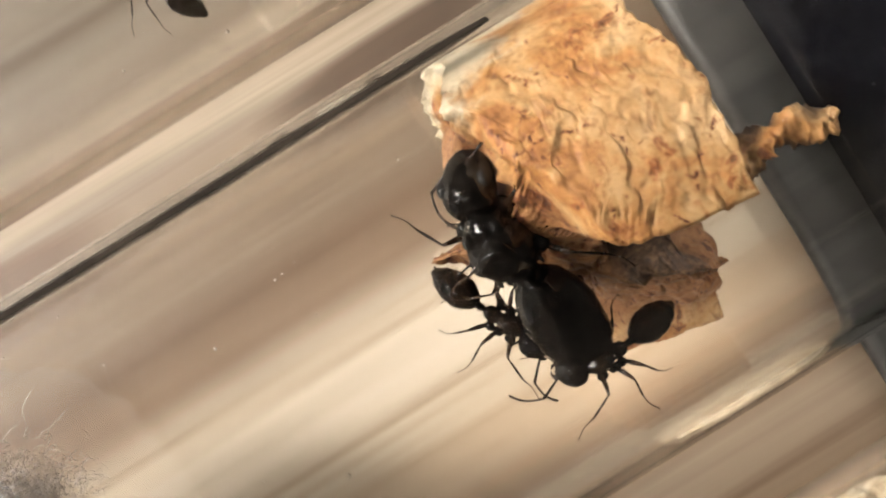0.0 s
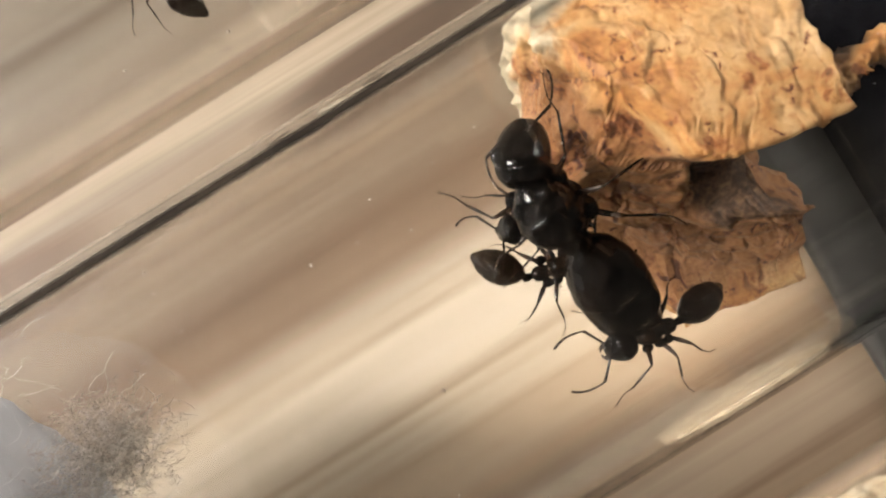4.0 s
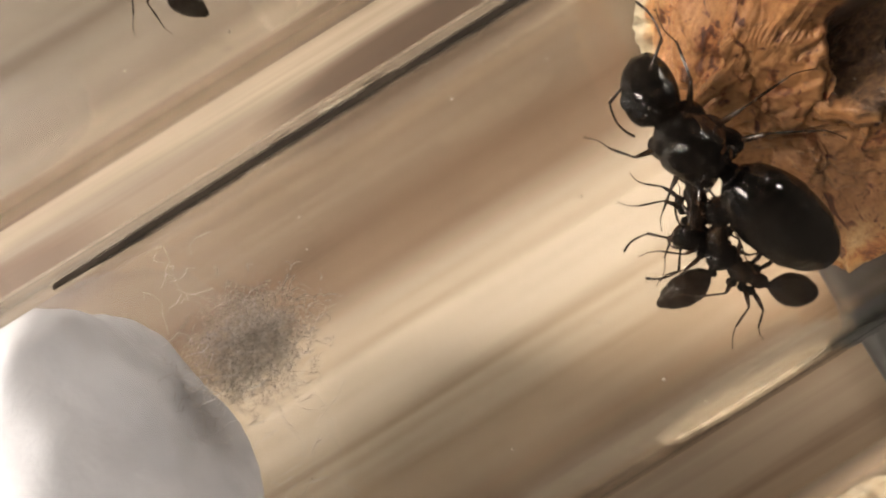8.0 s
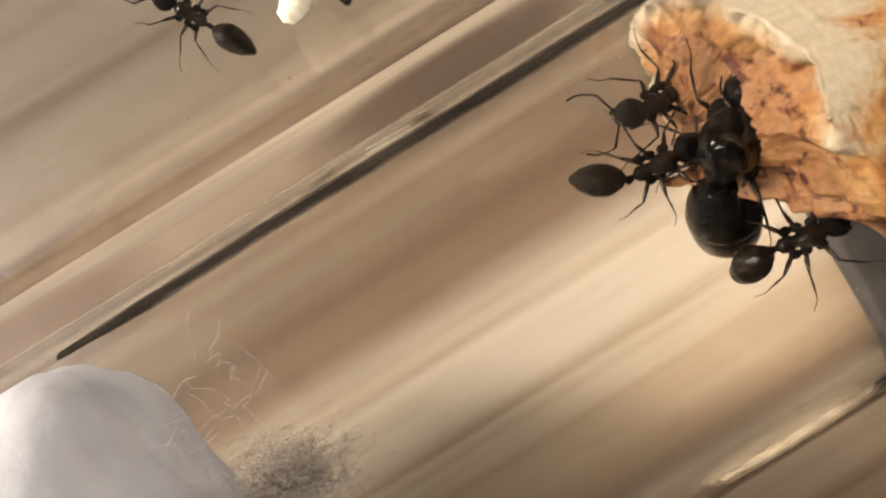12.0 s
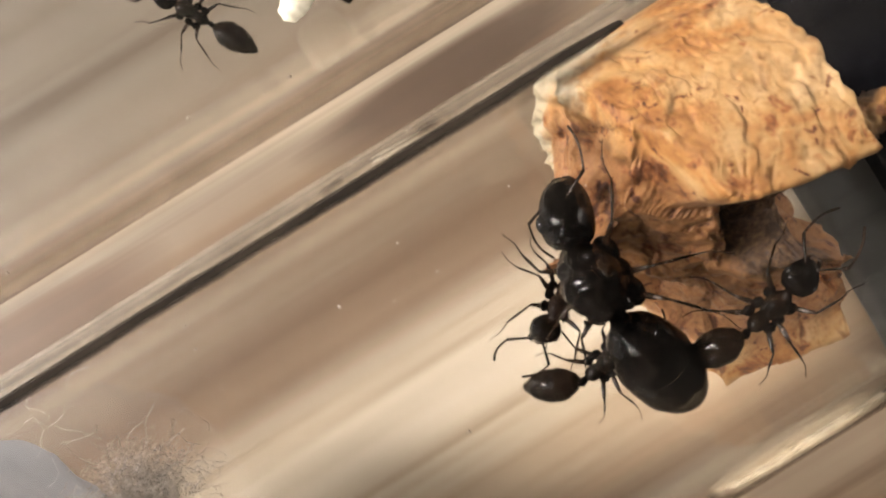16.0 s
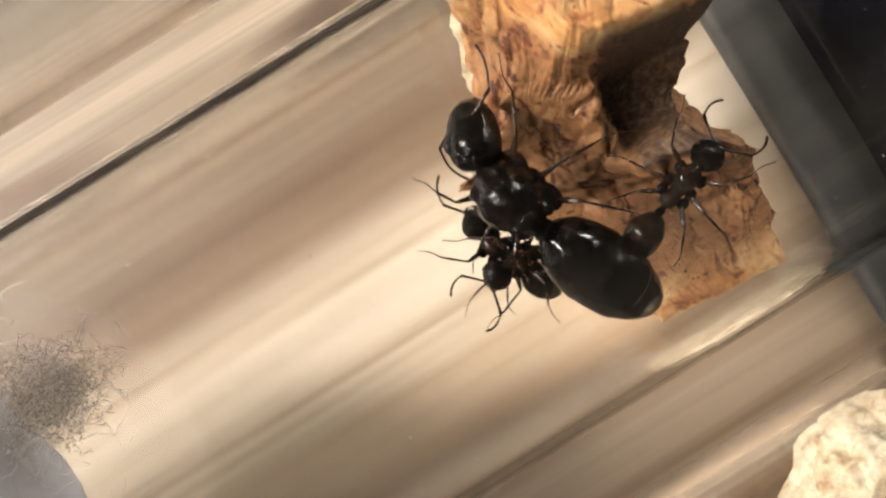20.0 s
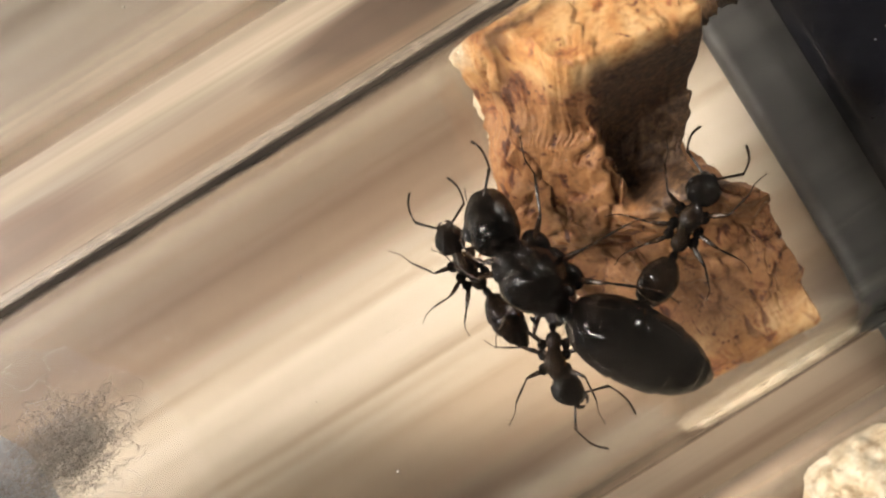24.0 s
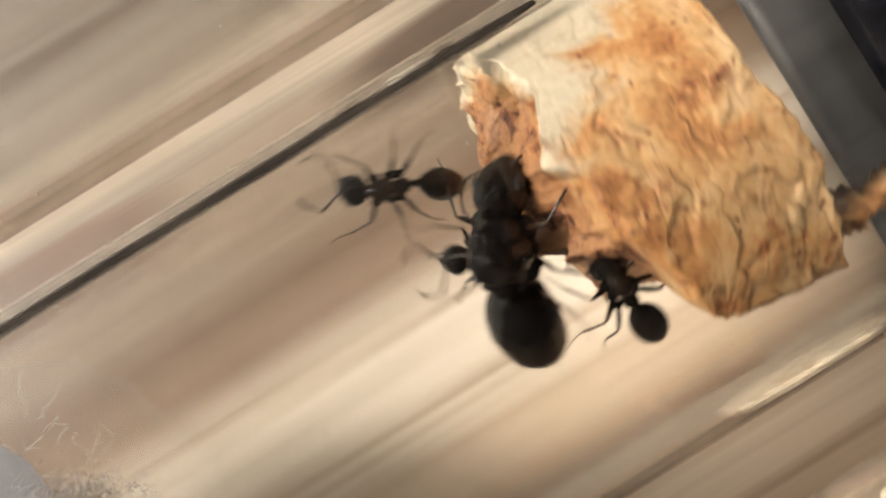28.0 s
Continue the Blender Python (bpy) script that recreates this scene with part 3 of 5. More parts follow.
def pulp_material():
    """Ochre stained pulp: cream on the clean side, brown inside the hollow, red-brown veins."""
    m, n, l, b = material("stained_pulp", 0.6, 0, 0.35)
    v = coords(n, l)
    sep = n.new("ShaderNodeSeparateXYZ")
    l.new(v, sep.inputs[0])
    x, y, z = sep.outputs
    big = noise_node(n, l, v, 0.45, 5, 0.6, 0.6)
    mid = noise_node(n, l, v, 0.85, 6, 0.62, 0.45)
    fine = noise_node(n, l, v, 4.5, 5, 0.65, 0.5)
    angle = math_node(n, l, "ARCTAN2", y, z)
    radius = math_node(n, l, "SQRT", math_node(n, l, "ADD", math_node(n, l, "MULTIPLY", y, y), math_node(n, l, "MULTIPLY", z, z)))
    base = ramp(n, l, big, [(0.33, (0.19, 0.072, 0.017)), (0.43, (0.275, 0.128, 0.038)), (0.53, (0.33, 0.19, 0.076)), (0.66, (0.38, 0.25, 0.125))])
    veins = ramp(n, l, mid, [(0.33, (0.22, 0.07, 0.025)), (0.375, (0.66, 0.40, 0.24)), (0.41, (1, 1, 1))])
    col = mix(n, l, 0.8, base, veins, "MULTIPLY")
    speck = ramp(n, l, fine, [(0.34, (0.5, 0.36, 0.25)), (0.5, (1, 1, 1))])
    col = mix(n, l, 0.6, col, speck, "MULTIPLY")
    # brown inside
    wob = math_node(n, l, "MULTIPLY", math_node(n, l, "SUBTRACT", mid, 0.5), 2.2)
    inside = math_node(n, l, "ADD", radius, wob)
    inside = ramp(n, l, math_node(n, l, "DIVIDE", inside, 10.0), [(0.52, (0, 0, 0)), (0.66, (1, 1, 1))])
    brown = ramp(n, l, fine, [(0.3, (0.095, 0.036, 0.012)), (0.42, (0.17, 0.074, 0.025)), (0.7, (0.24, 0.115, 0.043))])
    brown = mix(n, l, 0.75, brown, veins, "MULTIPLY")
    col = mix(n, l, inside, brown, col)
    # broken brown cracks between the flakes
    swirl = n.new("ShaderNodeTexNoise")
    swirl.inputs["Scale"].default_value = 0.7
    l.new(v, swirl.inputs["Vector"])
    slit_mask = noise_node(n, l, v, 0.55, 2, 0.5)
    cell = n.new("ShaderNodeTexVoronoi")
    cell.feature = "DISTANCE_TO_EDGE"
    cell.inputs["Scale"].default_value = 0.62
    l.new(mix(n, l, 0.62, v, mix(n, l, 1.0, v, swirl.outputs["Color"], "ADD")), cell.inputs["Vector"])
    crack = math_node(n, l, "ADD", cell.outputs["Distance"], math_node(n, l, "MULTIPLY", math_node(n, l, "SUBTRACT", fine, 0.40), 0.35))
    crack = math_node(n, l, "ADD", crack, math_node(n, l, "MAXIMUM", math_node(n, l, "SUBTRACT", slit_mask, 0.47), 0.0))
    col = mix(n, l, 0.9, col, ramp(n, l, crack, [(0.0, (0.22, 0.09, 0.04)), (0.02, (0.5, 0.3, 0.18)), (0.05, (1, 1, 1))]), "MULTIPLY")
    # short dark slits across the surface
    slit = noise_node(n, l, coords(n, l, (2300, 800, 800)), 1.0, 2, 0.5, 0.9)
    slits = ramp(n, l, slit, [(0.33, (0.24, 0.10, 0.045)), (0.365, (0.66, 0.45, 0.3)), (0.40, (1, 1, 1))])
    col = mix(n, l, math_node(n, l, "SUBTRACT", 0.95, math_node(n, l, "MULTIPLY", inside, 0.6)), col, slits, "MULTIPLY")
    # brown torn face at the far end of the hollow, darkened to paint the shade under the flap
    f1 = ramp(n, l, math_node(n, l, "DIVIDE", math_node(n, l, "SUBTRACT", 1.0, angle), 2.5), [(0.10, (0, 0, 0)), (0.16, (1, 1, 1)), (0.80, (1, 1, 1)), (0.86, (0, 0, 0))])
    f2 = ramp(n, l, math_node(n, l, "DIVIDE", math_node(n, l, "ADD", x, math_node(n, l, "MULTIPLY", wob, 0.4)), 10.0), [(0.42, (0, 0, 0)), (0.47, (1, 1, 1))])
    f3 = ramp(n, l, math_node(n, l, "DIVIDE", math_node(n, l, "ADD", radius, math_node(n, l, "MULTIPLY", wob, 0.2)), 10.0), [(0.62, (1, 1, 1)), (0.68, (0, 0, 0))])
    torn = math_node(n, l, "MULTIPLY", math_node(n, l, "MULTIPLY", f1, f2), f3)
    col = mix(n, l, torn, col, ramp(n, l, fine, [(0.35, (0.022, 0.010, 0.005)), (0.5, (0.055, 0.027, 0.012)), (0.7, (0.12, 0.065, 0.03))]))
    # clean cream side
    edge = math_node(n, l, "ADD", angle, math_node(n, l, "MULTIPLY", math_node(n, l, "SUBTRACT", big, 0.5), 1.6))
    edge = math_node(n, l, "ADD", edge, math_node(n, l, "MULTIPLY", math_node(n, l, "SUBTRACT", 4.0, x), 0.16))
    clean = ramp(n, l, math_node(n, l, "DIVIDE", edge, 3.0), [(0.29, (0, 0, 0)), (0.37, (1, 1, 1))])
    outer = ramp(n, l, math_node(n, l, "DIVIDE", radius, 10.0), [(0.62, (0, 0, 0)), (0.68, (1, 1, 1))])
    clean = math_node(n, l, "MULTIPLY", clean, outer)
    cream = ramp(n, l, fine, [(0.3, (0.27, 0.215, 0.138)), (0.6, (0.345, 0.29, 0.205))])
    col = mix(n, l, clean, col, cream)
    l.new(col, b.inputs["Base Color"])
    b.inputs["Subsurface Weight"].default_value = 0.15
    b.inputs["Subsurface Radius"].default_value = (0.0008, 0.0005, 0.0003)
    h = math_node(n, l, "ADD", math_node(n, l, "MULTIPLY", mid, 1.0), math_node(n, l, "MULTIPLY", fine, 0.5))
    h = math_node(n, l, "ADD", h, math_node(n, l, "MULTIPLY", math_node(n, l, "MINIMUM", slit, 0.4), 1.6))
    bump(n, l, b, h, 0.5, 0.00013)
    return m


def cork_material():
    m, n, l, b = material("pale_cork", 0.7)
    v = coords(n, l)
    a = noise_node(n, l, v, 0.7, 6, 0.6, 0.8)
    f = noise_node(n, l, v, 4, 4)
    col = ramp(n, l, a, [(0.3, (0.160, 0.090, 0.038)), (0.44, (0.29, 0.225, 0.140)), (0.6, (0.36, 0.31, 0.225))])
    l.new(mix(n, l, 0.5, col, ramp(n, l, f, [(0.35, (0.5, 0.4, 0.3)), (0.5, (1, 1, 1))]), "MULTIPLY"), b.inputs["Base Color"])
    bump(n, l, b, f, 0.4, 0.0003)
    return m


def cotton_material():
    m, n, l, b = material("white_cotton", 0.9, 0, 0.1)
    v = coords(n, l)
    a = noise_node(n, l, v, 0.5, 6, 0.6)
    f = noise_node(n, l, v, 5, 4)
    l.new(ramp(n, l, a, [(0.3, (0.42, 0.428, 0.455)), (0.65, (0.49, 0.50, 0.53))]), b.inputs["Base Color"])
    b.inputs["Subsurface Weight"].default_value = 0.3
    b.inputs["Subsurface Radius"].default_value = (0.002, 0.002, 0.002)
    bump(n, l, b, f, 0.12, 0.0003)
    return m


def plain(name, colour, vary, rough, scale=3.0):
    m, n, l, b = material(name, rough)
    a = noise_node(n, l, coords(n, l), scale, 4)
    l.new(ramp(n, l, a, [(0.3, colour), (0.7, vary)]), b.inputs["Base Color"])
    return m


def edge_band_material():
    """Paints the tube's dark refracted edge round 57 degrees on the glass: dense in the middle, thin at its rims."""
    m, n, l, b = material("dark_glass_edge", 0.8, 0, 0.1)
    v = coords(n, l)
    sep = n.new("ShaderNodeSeparateXYZ")
    l.new(v, sep.inputs[0])
    lumps = noise_node(n, l, coords(n, l, (350, 900, 900)), 1.0, 4, 0.6, 0.4)
    long = noise_node(n, l, coords(n, l, (140, 0, 0)), 1.0, 2)
    angle = math_node(n, l, "ARCTAN2", sep.outputs["Y"], sep.outputs["Z"])
    angle = math_node(n, l, "ADD", angle, math_node(n, l, "MULTIPLY", math_node(n, l, "SUBTRACT", long, 0.5), 0.045))
    off = math_node(n, l, "ABSOLUTE", math_node(n, l, "SUBTRACT", angle, 0.992))
    off = math_node(n, l, "ADD", off, math_node(n, l, "MULTIPLY", math_node(n, l, "SUBTRACT", lumps, 0.5), 0.03))
    l.new(ramp(n, l, math_node(n, l, "MULTIPLY", off, 10.0), [(0.20, (0.93,) * 3), (0.40, (0.55,) * 3), (0.66, (0.0,) * 3)]), b.inputs["Alpha"])
    l.new(ramp(n, l, lumps, [(0.3, (0.016, 0.012, 0.009)), (0.7, (0.045, 0.034, 0.024))]), b.inputs["Base Color"])
    return m


WOOD, GLASS, BLACK, SATIN = wood_material(), glass_material(), rubber_material(), satin_material()
PULP, CORK, COTTON = pulp_material(), cork_material(), cotton_material()
SHELL = chitin_material("black_chitin", (0.002, 0.0018, 0.0016), (0.006, 0.0045, 0.0035), 0.045)
SHELL_BROWN = chitin_material("brown_black_chitin", (0.003, 0.0025, 0.002), (0.016, 0.009, 0.005), 0.085)
LEG = chitin_material("leg_chitin", (0.008, 0.005, 0.003), (0.04, 0.019, 0.009), 0.26)
EYE = chitin_material("eye_chitin", (0.010, 0.010, 0.010), (0.022, 0.020, 0.018), 0.16)
FIBRE = plain("grey_fibre", (0.48, 0.47, 0.46), (0.72, 0.72, 0.73), 0.8)
DIRT = plain("grey_dirt", (0.17, 0.145, 0.12), (0.36, 0.31, 0.27), 0.9)
FLUFF = plain("grey_fluff", (0.23, 0.19, 0.16), (0.47, 0.42, 0.38), 0.9)
EDGE_BAND = edge_band_material()
HAIR = plain("brown_bristle", (0.06, 0.045, 0.03), (0.14, 0.11, 0.08), 0.5)
LARVA = plain("larva_skin", (0.66, 0.60, 0.46), (0.80, 0.75, 0.62), 0.35)


# ---- mesh helpers (all in millimetres) ----

def part(name, bm, mat, parent=None, label="", smooth=True):
    me = bpy.data.meshes.new(name)
    bmesh.ops.transform(bm, matrix=Matrix.Scale(MM, 4), verts=bm.verts)
    bm.to_mesh(me)
    bm.free()
    me.materials.append(mat)
    if smooth:
        me.polygons.foreach_set("use_smooth", [True] * len(me.polygons))
    ob = new(name, me)
    if parent:
        ob.parent = parent
    return tagged(ob, label)


def rings_into(bm, rings, close_ends=True):
    """Skin a list of rings, each a list of as many points."""
    rows = [[bm.verts.new(p) for p in ring] for ring in rings]
    k = len(rows[0])
    for a, b in zip(rows, rows[1:]):
        for i in range(k):
            bm.faces.new((a[i], a[(i + 1) % k], b[(i + 1) % k], b[i]))
    if close_ends:
        bm.faces.new(rows[0][::-1])
        bm.faces.new(rows[-1])
    bmesh.ops.recalc_face_normals(bm, faces=bm.faces[:])
    return bm


def lathe_x(profile, seg=24):
    """A body along x: rows of (x, half width, half height, height of its middle)."""
    rings = []
    for x, ry, rz, zc in profile:
        rings.append([(x, ry * math.sin(2 * math.pi * i / seg), zc + rz * math.cos(2 * math.pi * i / seg)) for i in range(seg)])
    return rings_into(bmesh.new(), rings)


def smooth_profile(keys, count):
    """Glide through the keyed rows of a profile."""
    xs = np.array([k[0] for k in keys], float)
    t = np.linspace(0, 1, count)
    s = np.interp(t, np.linspace(0, 1, len(keys)), xs)
    out = []
    for x in s:
        row = [float(x)]
        i = int(np.clip(np.searchsorted(xs, x) - 1, 0, len(xs) - 2))
        f = (x - xs[i]) / (xs[i + 1] - xs[i])
        for c in range(1, 4):
            p0, p1, p2, p3 = (keys[int(np.clip(j, 0, len(keys) - 1))][c] for j in (i - 1, i, i + 1, i + 2))
            v = 0.5 * (2 * p1 + (p2 - p0) * f + (2 * p0 - 5 * p1 + 4 * p2 - p3) * f * f + (3 * p1 - p0 - 3 * p2 + p3) * f ** 3)
            row.append(max(v, 0.01) if c < 3 else v)
        out.append(tuple(float(q) for q in row))
    return out


def limb(points, radii, seg=7):
    """A bent tapered tube through points."""
    pts = [Vector(p) for p in points]
    rings = []
    side = Vector((0.13, 0.37, 0.92)).normalized()
    for i, p in enumerate(pts):
        d = (pts[min(i + 1, len(pts) - 1)] - pts[max(i - 1, 0)]).normalized()
        u = d.cross(side).normalized()
        w = d.cross(u)
        rings.append([p + (u * math.cos(2 * math.pi * k / seg) + w * math.sin(2 * math.pi * k / seg)) * radii[i] for k in range(seg)])
    return rings_into(bmesh.new(), rings)


def ball(r, centre=(0, 0, 0), scale=(1, 1, 1), u=14, v=9):
    bm = bmesh.new()
    bmesh.ops.create_uvsphere(bm, u_segments=u, v_segments=v, radius=r)
    bmesh.ops.transform(bm, matrix=Matrix.Translation(centre) @ Matrix.Diagonal((*scale, 1)), verts=bm.verts)
    return bm


def box(x0, y0, z0, x1, y1, z1, bevel=0.0, seg=3):
    bm = bmesh.new()
    bmesh.ops.create_cube(bm, size=1)
    bmesh.ops.transform(bm, matrix=Matrix.Translation(((x0 + x1) / 2, (y0 + y1) / 2, (z0 + z1) / 2)) @ Matrix.Diagonal((x1 - x0, y1 - y0, z1 - z0, 1)), verts=bm.verts)
    if bevel:
        bmesh.ops.bevel(bm, geom=bm.edges[:], offset=bevel, segments=seg, affect="EDGES", profile=0.5)
    return bm


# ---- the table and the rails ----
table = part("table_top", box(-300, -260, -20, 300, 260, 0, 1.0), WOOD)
tagged(table, "pale wooden table top with long brown grain", "table", kind="structure")


def rail(x0, x1, label):
    ob = part("support_rail", box(x0, -60, 0, x1, 60, 3.0, 1.1, 5), BLACK)
    return tagged(ob, label, "rail", "rails under the tubes")


rail_right = rail(17.4, 60.0, "black glossy plastic rail under the tube ends on the table")
part("lip", box(14.2, -60, 0, 18.2, 60, 1.3, 0.62, 6), SATIN, rail_right, "grey satin lip")
rail(-75.0, -55.0, "black glossy plastic rail under the tube ends on the table")


# ---- the glass tubes ----
def tube_mesh(x0=-70.0, x1=48.0, ro=8.0, ri=7.2, seg=320):
    """A test tube with a round closed end at x0 and a rolled lip at x1, axis on x."""
    prof = []
    for k in range(10):
        a = math.pi / 2 * k / 9
        prof.append((x0 + ro - ro * math.cos(a), max(ro * math.sin(a), 0.02)))
    prof += [(x, ro) for x in np.linspace(x0 + ro + 4, x1 - 1.2, 14)]
    prof += [(x1 - 0.7, ro + 0.35), (x1, ro + 0.2), (x1 + 0.15, (ro + ri) / 2), (x1, ri)]
    prof += [(x, ri) for x in np.linspace(x1 - 1.2, x0 + ro + 4, 14)]
    for k in range(10):
        a = math.pi / 2 * (9 - k) / 9
        prof.append((x0 + ro - ri * math.cos(a), max(ri * math.sin(a), 0.02)))
    rings = []
    for x, r in prof:
        ring = []
        for i in range(seg):
            a = 2 * math.pi * i / seg
            q = r + min(1.0, r / 3) * 0.0022 * noise.noise(Vector((9 * math.cos(a), 9 * math.sin(a), ri * 3 + x * 0.01)))
            ring.append((x, q * math.sin(a), q * math.cos(a)))
        rings.append(ring)
    return rings_into(bmesh.new(), rings)


def test_tube(label, ri=7.2):
    ob = part("test_tube", tube_mesh(ri=ri), GLASS)
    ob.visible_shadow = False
    return tagged(ob, label, "test tube", "glass tubes side by side")


tube_held = test_tube("clear glass test tube with ants, rolled on the black rails", 7.58)
tube_upper = test_tube("clear glass test tube with a worker ant and a larva inside", 7.45)
tube_upper.matrix_world = pose(0, 18.95 * MM, AXIS * MM, 40)
tube_lower = test_tube("clear glass test tube with a pale cork lump inside", 7.3)
tube_lower.matrix_world = pose(0, -19.9 * MM, AXIS * MM, 200)


# ---- the stained plug ----
def smoothstep(a, b, x):
    f = min(max((x - a) / (b - a), 0.0), 1.0)
    return f * f * (3 - 2 * f)


def table_of(x, keys):
    return float(np.interp(x, [k[0] for k in keys], [k[1] for k in keys]))


LEFT_END = [(-180, 2.6), (-140, 3.0), (-115, 3.5), (-92, 3.0), (-74, 1.6), (-58, 0.3), (-44, -0.2), (-28, -0.1), (-14, 0.7), (0, 2.0), (18, 2.7), (36, 2.6), (44, 2.0), (52, 2.4), (60, 2.9), (70, 2.9), (95, 2.3), (140, 2.3), (180, 2.6)]
RIGHT_END = [(-180, 8.3), (-120, 7.6), (-95, 8.0), (-79, 7.9), (-66, 7.3), (-55, 6.6), (-42, 6.6), (-30, 7.0), (-18, 7.6), (0, 7.9), (60, 7.8), (120, 7.9), (180, 8.3)]
FLAP_EDGE = [(-180, -9), (-140, -9), (-125, 3.5), (-112, 9), (-90, 12), (-18, 12), (-15, 8.4), (-12, 6.4), (-10, 4.9), (-7, 3.8), (-3, 3.3), (16, 3.1), (34, 3.2), (44, 2.6), (52, -9), (180, -9)]
LEAN = -60.0         # the way that the torn slope faces, in degrees round the axis
PIVOT = 2.5          # the rings are drawn about a line this far behind the axis


def plug_reach(psi, x):
    """Distance from the rings' line to the plug's skin, and the side of the glass that lies there: round, but for a torn slope that
    climbs towards the far end, and a pit under the flap."""
    c, q = math.cos(radians(psi - LEAN)), 7.16
    shell = PIVOT * c + math.sqrt(q * q - PIVOT * PIVOT * (1 - c * c))
    a = radians(LEAN)
    y = shell * math.sin(radians(psi)) - PIVOT * math.sin(a)
    z = shell * math.cos(radians(psi)) - PIVOT * math.cos(a)
    deg = math.degrees(math.atan2(y, z))
    lean = (table_of(deg + 1, FLAP_EDGE) - table_of(deg - 1, FLAP_EDGE)) * 4
    flap = smoothstep(-0.32, 0.38, (x - table_of(deg, FLAP_EDGE)) / math.sqrt(1 + lean * lean))
    if c <= 0.05:
        return shell, deg, flap
    pit = 2.2 * smoothstep(4.1, 4.7, x) * smoothstep(-9, -18, deg) * smoothstep(-58, -48, deg)
    slope = 0.85 * x - 1.2 - 0.10 * max(0.0, x - 4.0) ** 2 + PIVOT - pit - 0.8 * smoothstep(-62, -88, deg)
    floor = max(slope, 0.35) / c
    if floor >= shell:
        return shell, deg, 1.0
    return floor + (shell - floor) * flap, deg, flap


def crumple(p, depth):
    """Torn flakes: plates at uneven heights, with narrow creases between them."""
    q = Vector(p)
    warp = Vector((noise.noise(q * 0.6), noise.noise(q * 0.6 + Vector((9, 1, 5))), noise.noise(q * 0.6 + Vector((2, 8, 3)))))
    e = q * 0.62 + warp * 0.55
    dist, pts = noise.voronoi(e)
    plate = noise.cell(pts[0] * 7.3)
    tilt = (e - pts[0]).dot(Vector((noise.cell(pts[0] * 3.1), noise.cell(pts[0] * 5.7), noise.cell(pts[0] * 9.9))))
    crease = math.exp(-(dist[1] - dist[0]) * 18)
    e2 = q * 1.25 + warp * 0.8
    d2, p2 = noise.voronoi(e2)
    small = 0.22 * noise.cell(p2[0] * 4.1) + 0.42 * (e2 - p2[0]).dot(Vector((noise.cell(p2[0] * 2.3), noise.cell(p2[0] * 6.1), noise.cell(p2[0] * 8.7)))) - 0.24 * math.exp(-(d2[1] - d2[0]) * 12)
    low = noise.fractal(q * 0.4, 0.8, 2.0, 2)
    fine = abs(noise.noise(q * 2.3)) * 0.18 + noise.noise(q * 5.5) * 0.08
    return depth * (0.6 * low + 0.30 * plate + 0.45 * tilt - 0.5 * crease + 0.5 * small + fine)


def plug_mesh():
    seg, side, cap = 360, 120, 26
    a = radians(LEAN)
    cy, cz = -PIVOT * math.sin(a), -PIVOT * math.cos(a)
    rings = []
    for j in range(cap + side + cap):
        ring = []
        for i in range(seg):
            psi = -180 + 360 * i / seg
            deg = plug_reach(psi, 4.0)[1]
            xl, xr = table_of(deg, LEFT_END), table_of(deg, RIGHT_END)
            if j < cap:
                f = (j + 0.3) / cap
                x, edge = xl + (1.4 - xl) * smoothstep(0.85, 0.2, f), 0.4
            elif j < cap + side:
                f, edge = 1.0, 1.0
                x = xl + (xr - xl) * (j - cap) / (side - 1)
            else:
                f = 1 - (j - cap - side + 0.7) / cap
                x, edge = xr - 0.7 * (1 - f), 0.4
            r, _, flap = plug_reach(psi, min(max(x, xl), xr))
            r *= f
            b = radians(psi)
            p = Vector((x, cy + r * math.sin(b), cz + r * math.cos(b)))
            clean = smoothstep(38, 62, deg) * smoothstep(150, 120, deg) * flap
            d = crumple(p, (0.31 if flap > 0.5 else 0.44) * (1 - 0.85 * clean)) - 0.05
            d *= 1 - 3.6 * flap * (1 - flap)
            r = max(r + (d if d > 0 or flap < 0.5 else 0.6 * d) * edge, 0.01)
            calm = 1 - 3.4 * flap * (1 - flap)
            x += 0.4 * calm * noise.noise(p * 0.7 + Vector((5, 5, 5)))
            if edge < 1:
                x += (-1 if j < cap else 1) * crumple(p + Vector((9, 2, 4)), 0.5)
            else:
                x += 0.16 * calm * noise.noise(p * 2.5)
            y, z = cy + r * math.sin(b), cz + r * math.cos(b)
            far = math.hypot(y, z)
            if far > 7.18:
                y, z = y * 7.18 / far, z * 7.18 / far
            ring.append((x, y, z))
        rings.append(ring)
    return rings_into(bmesh.new(), rings)


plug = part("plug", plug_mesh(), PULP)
tagged(plug, "crumpled ochre and cream stained pulp plug with a brown hollow", "plug")


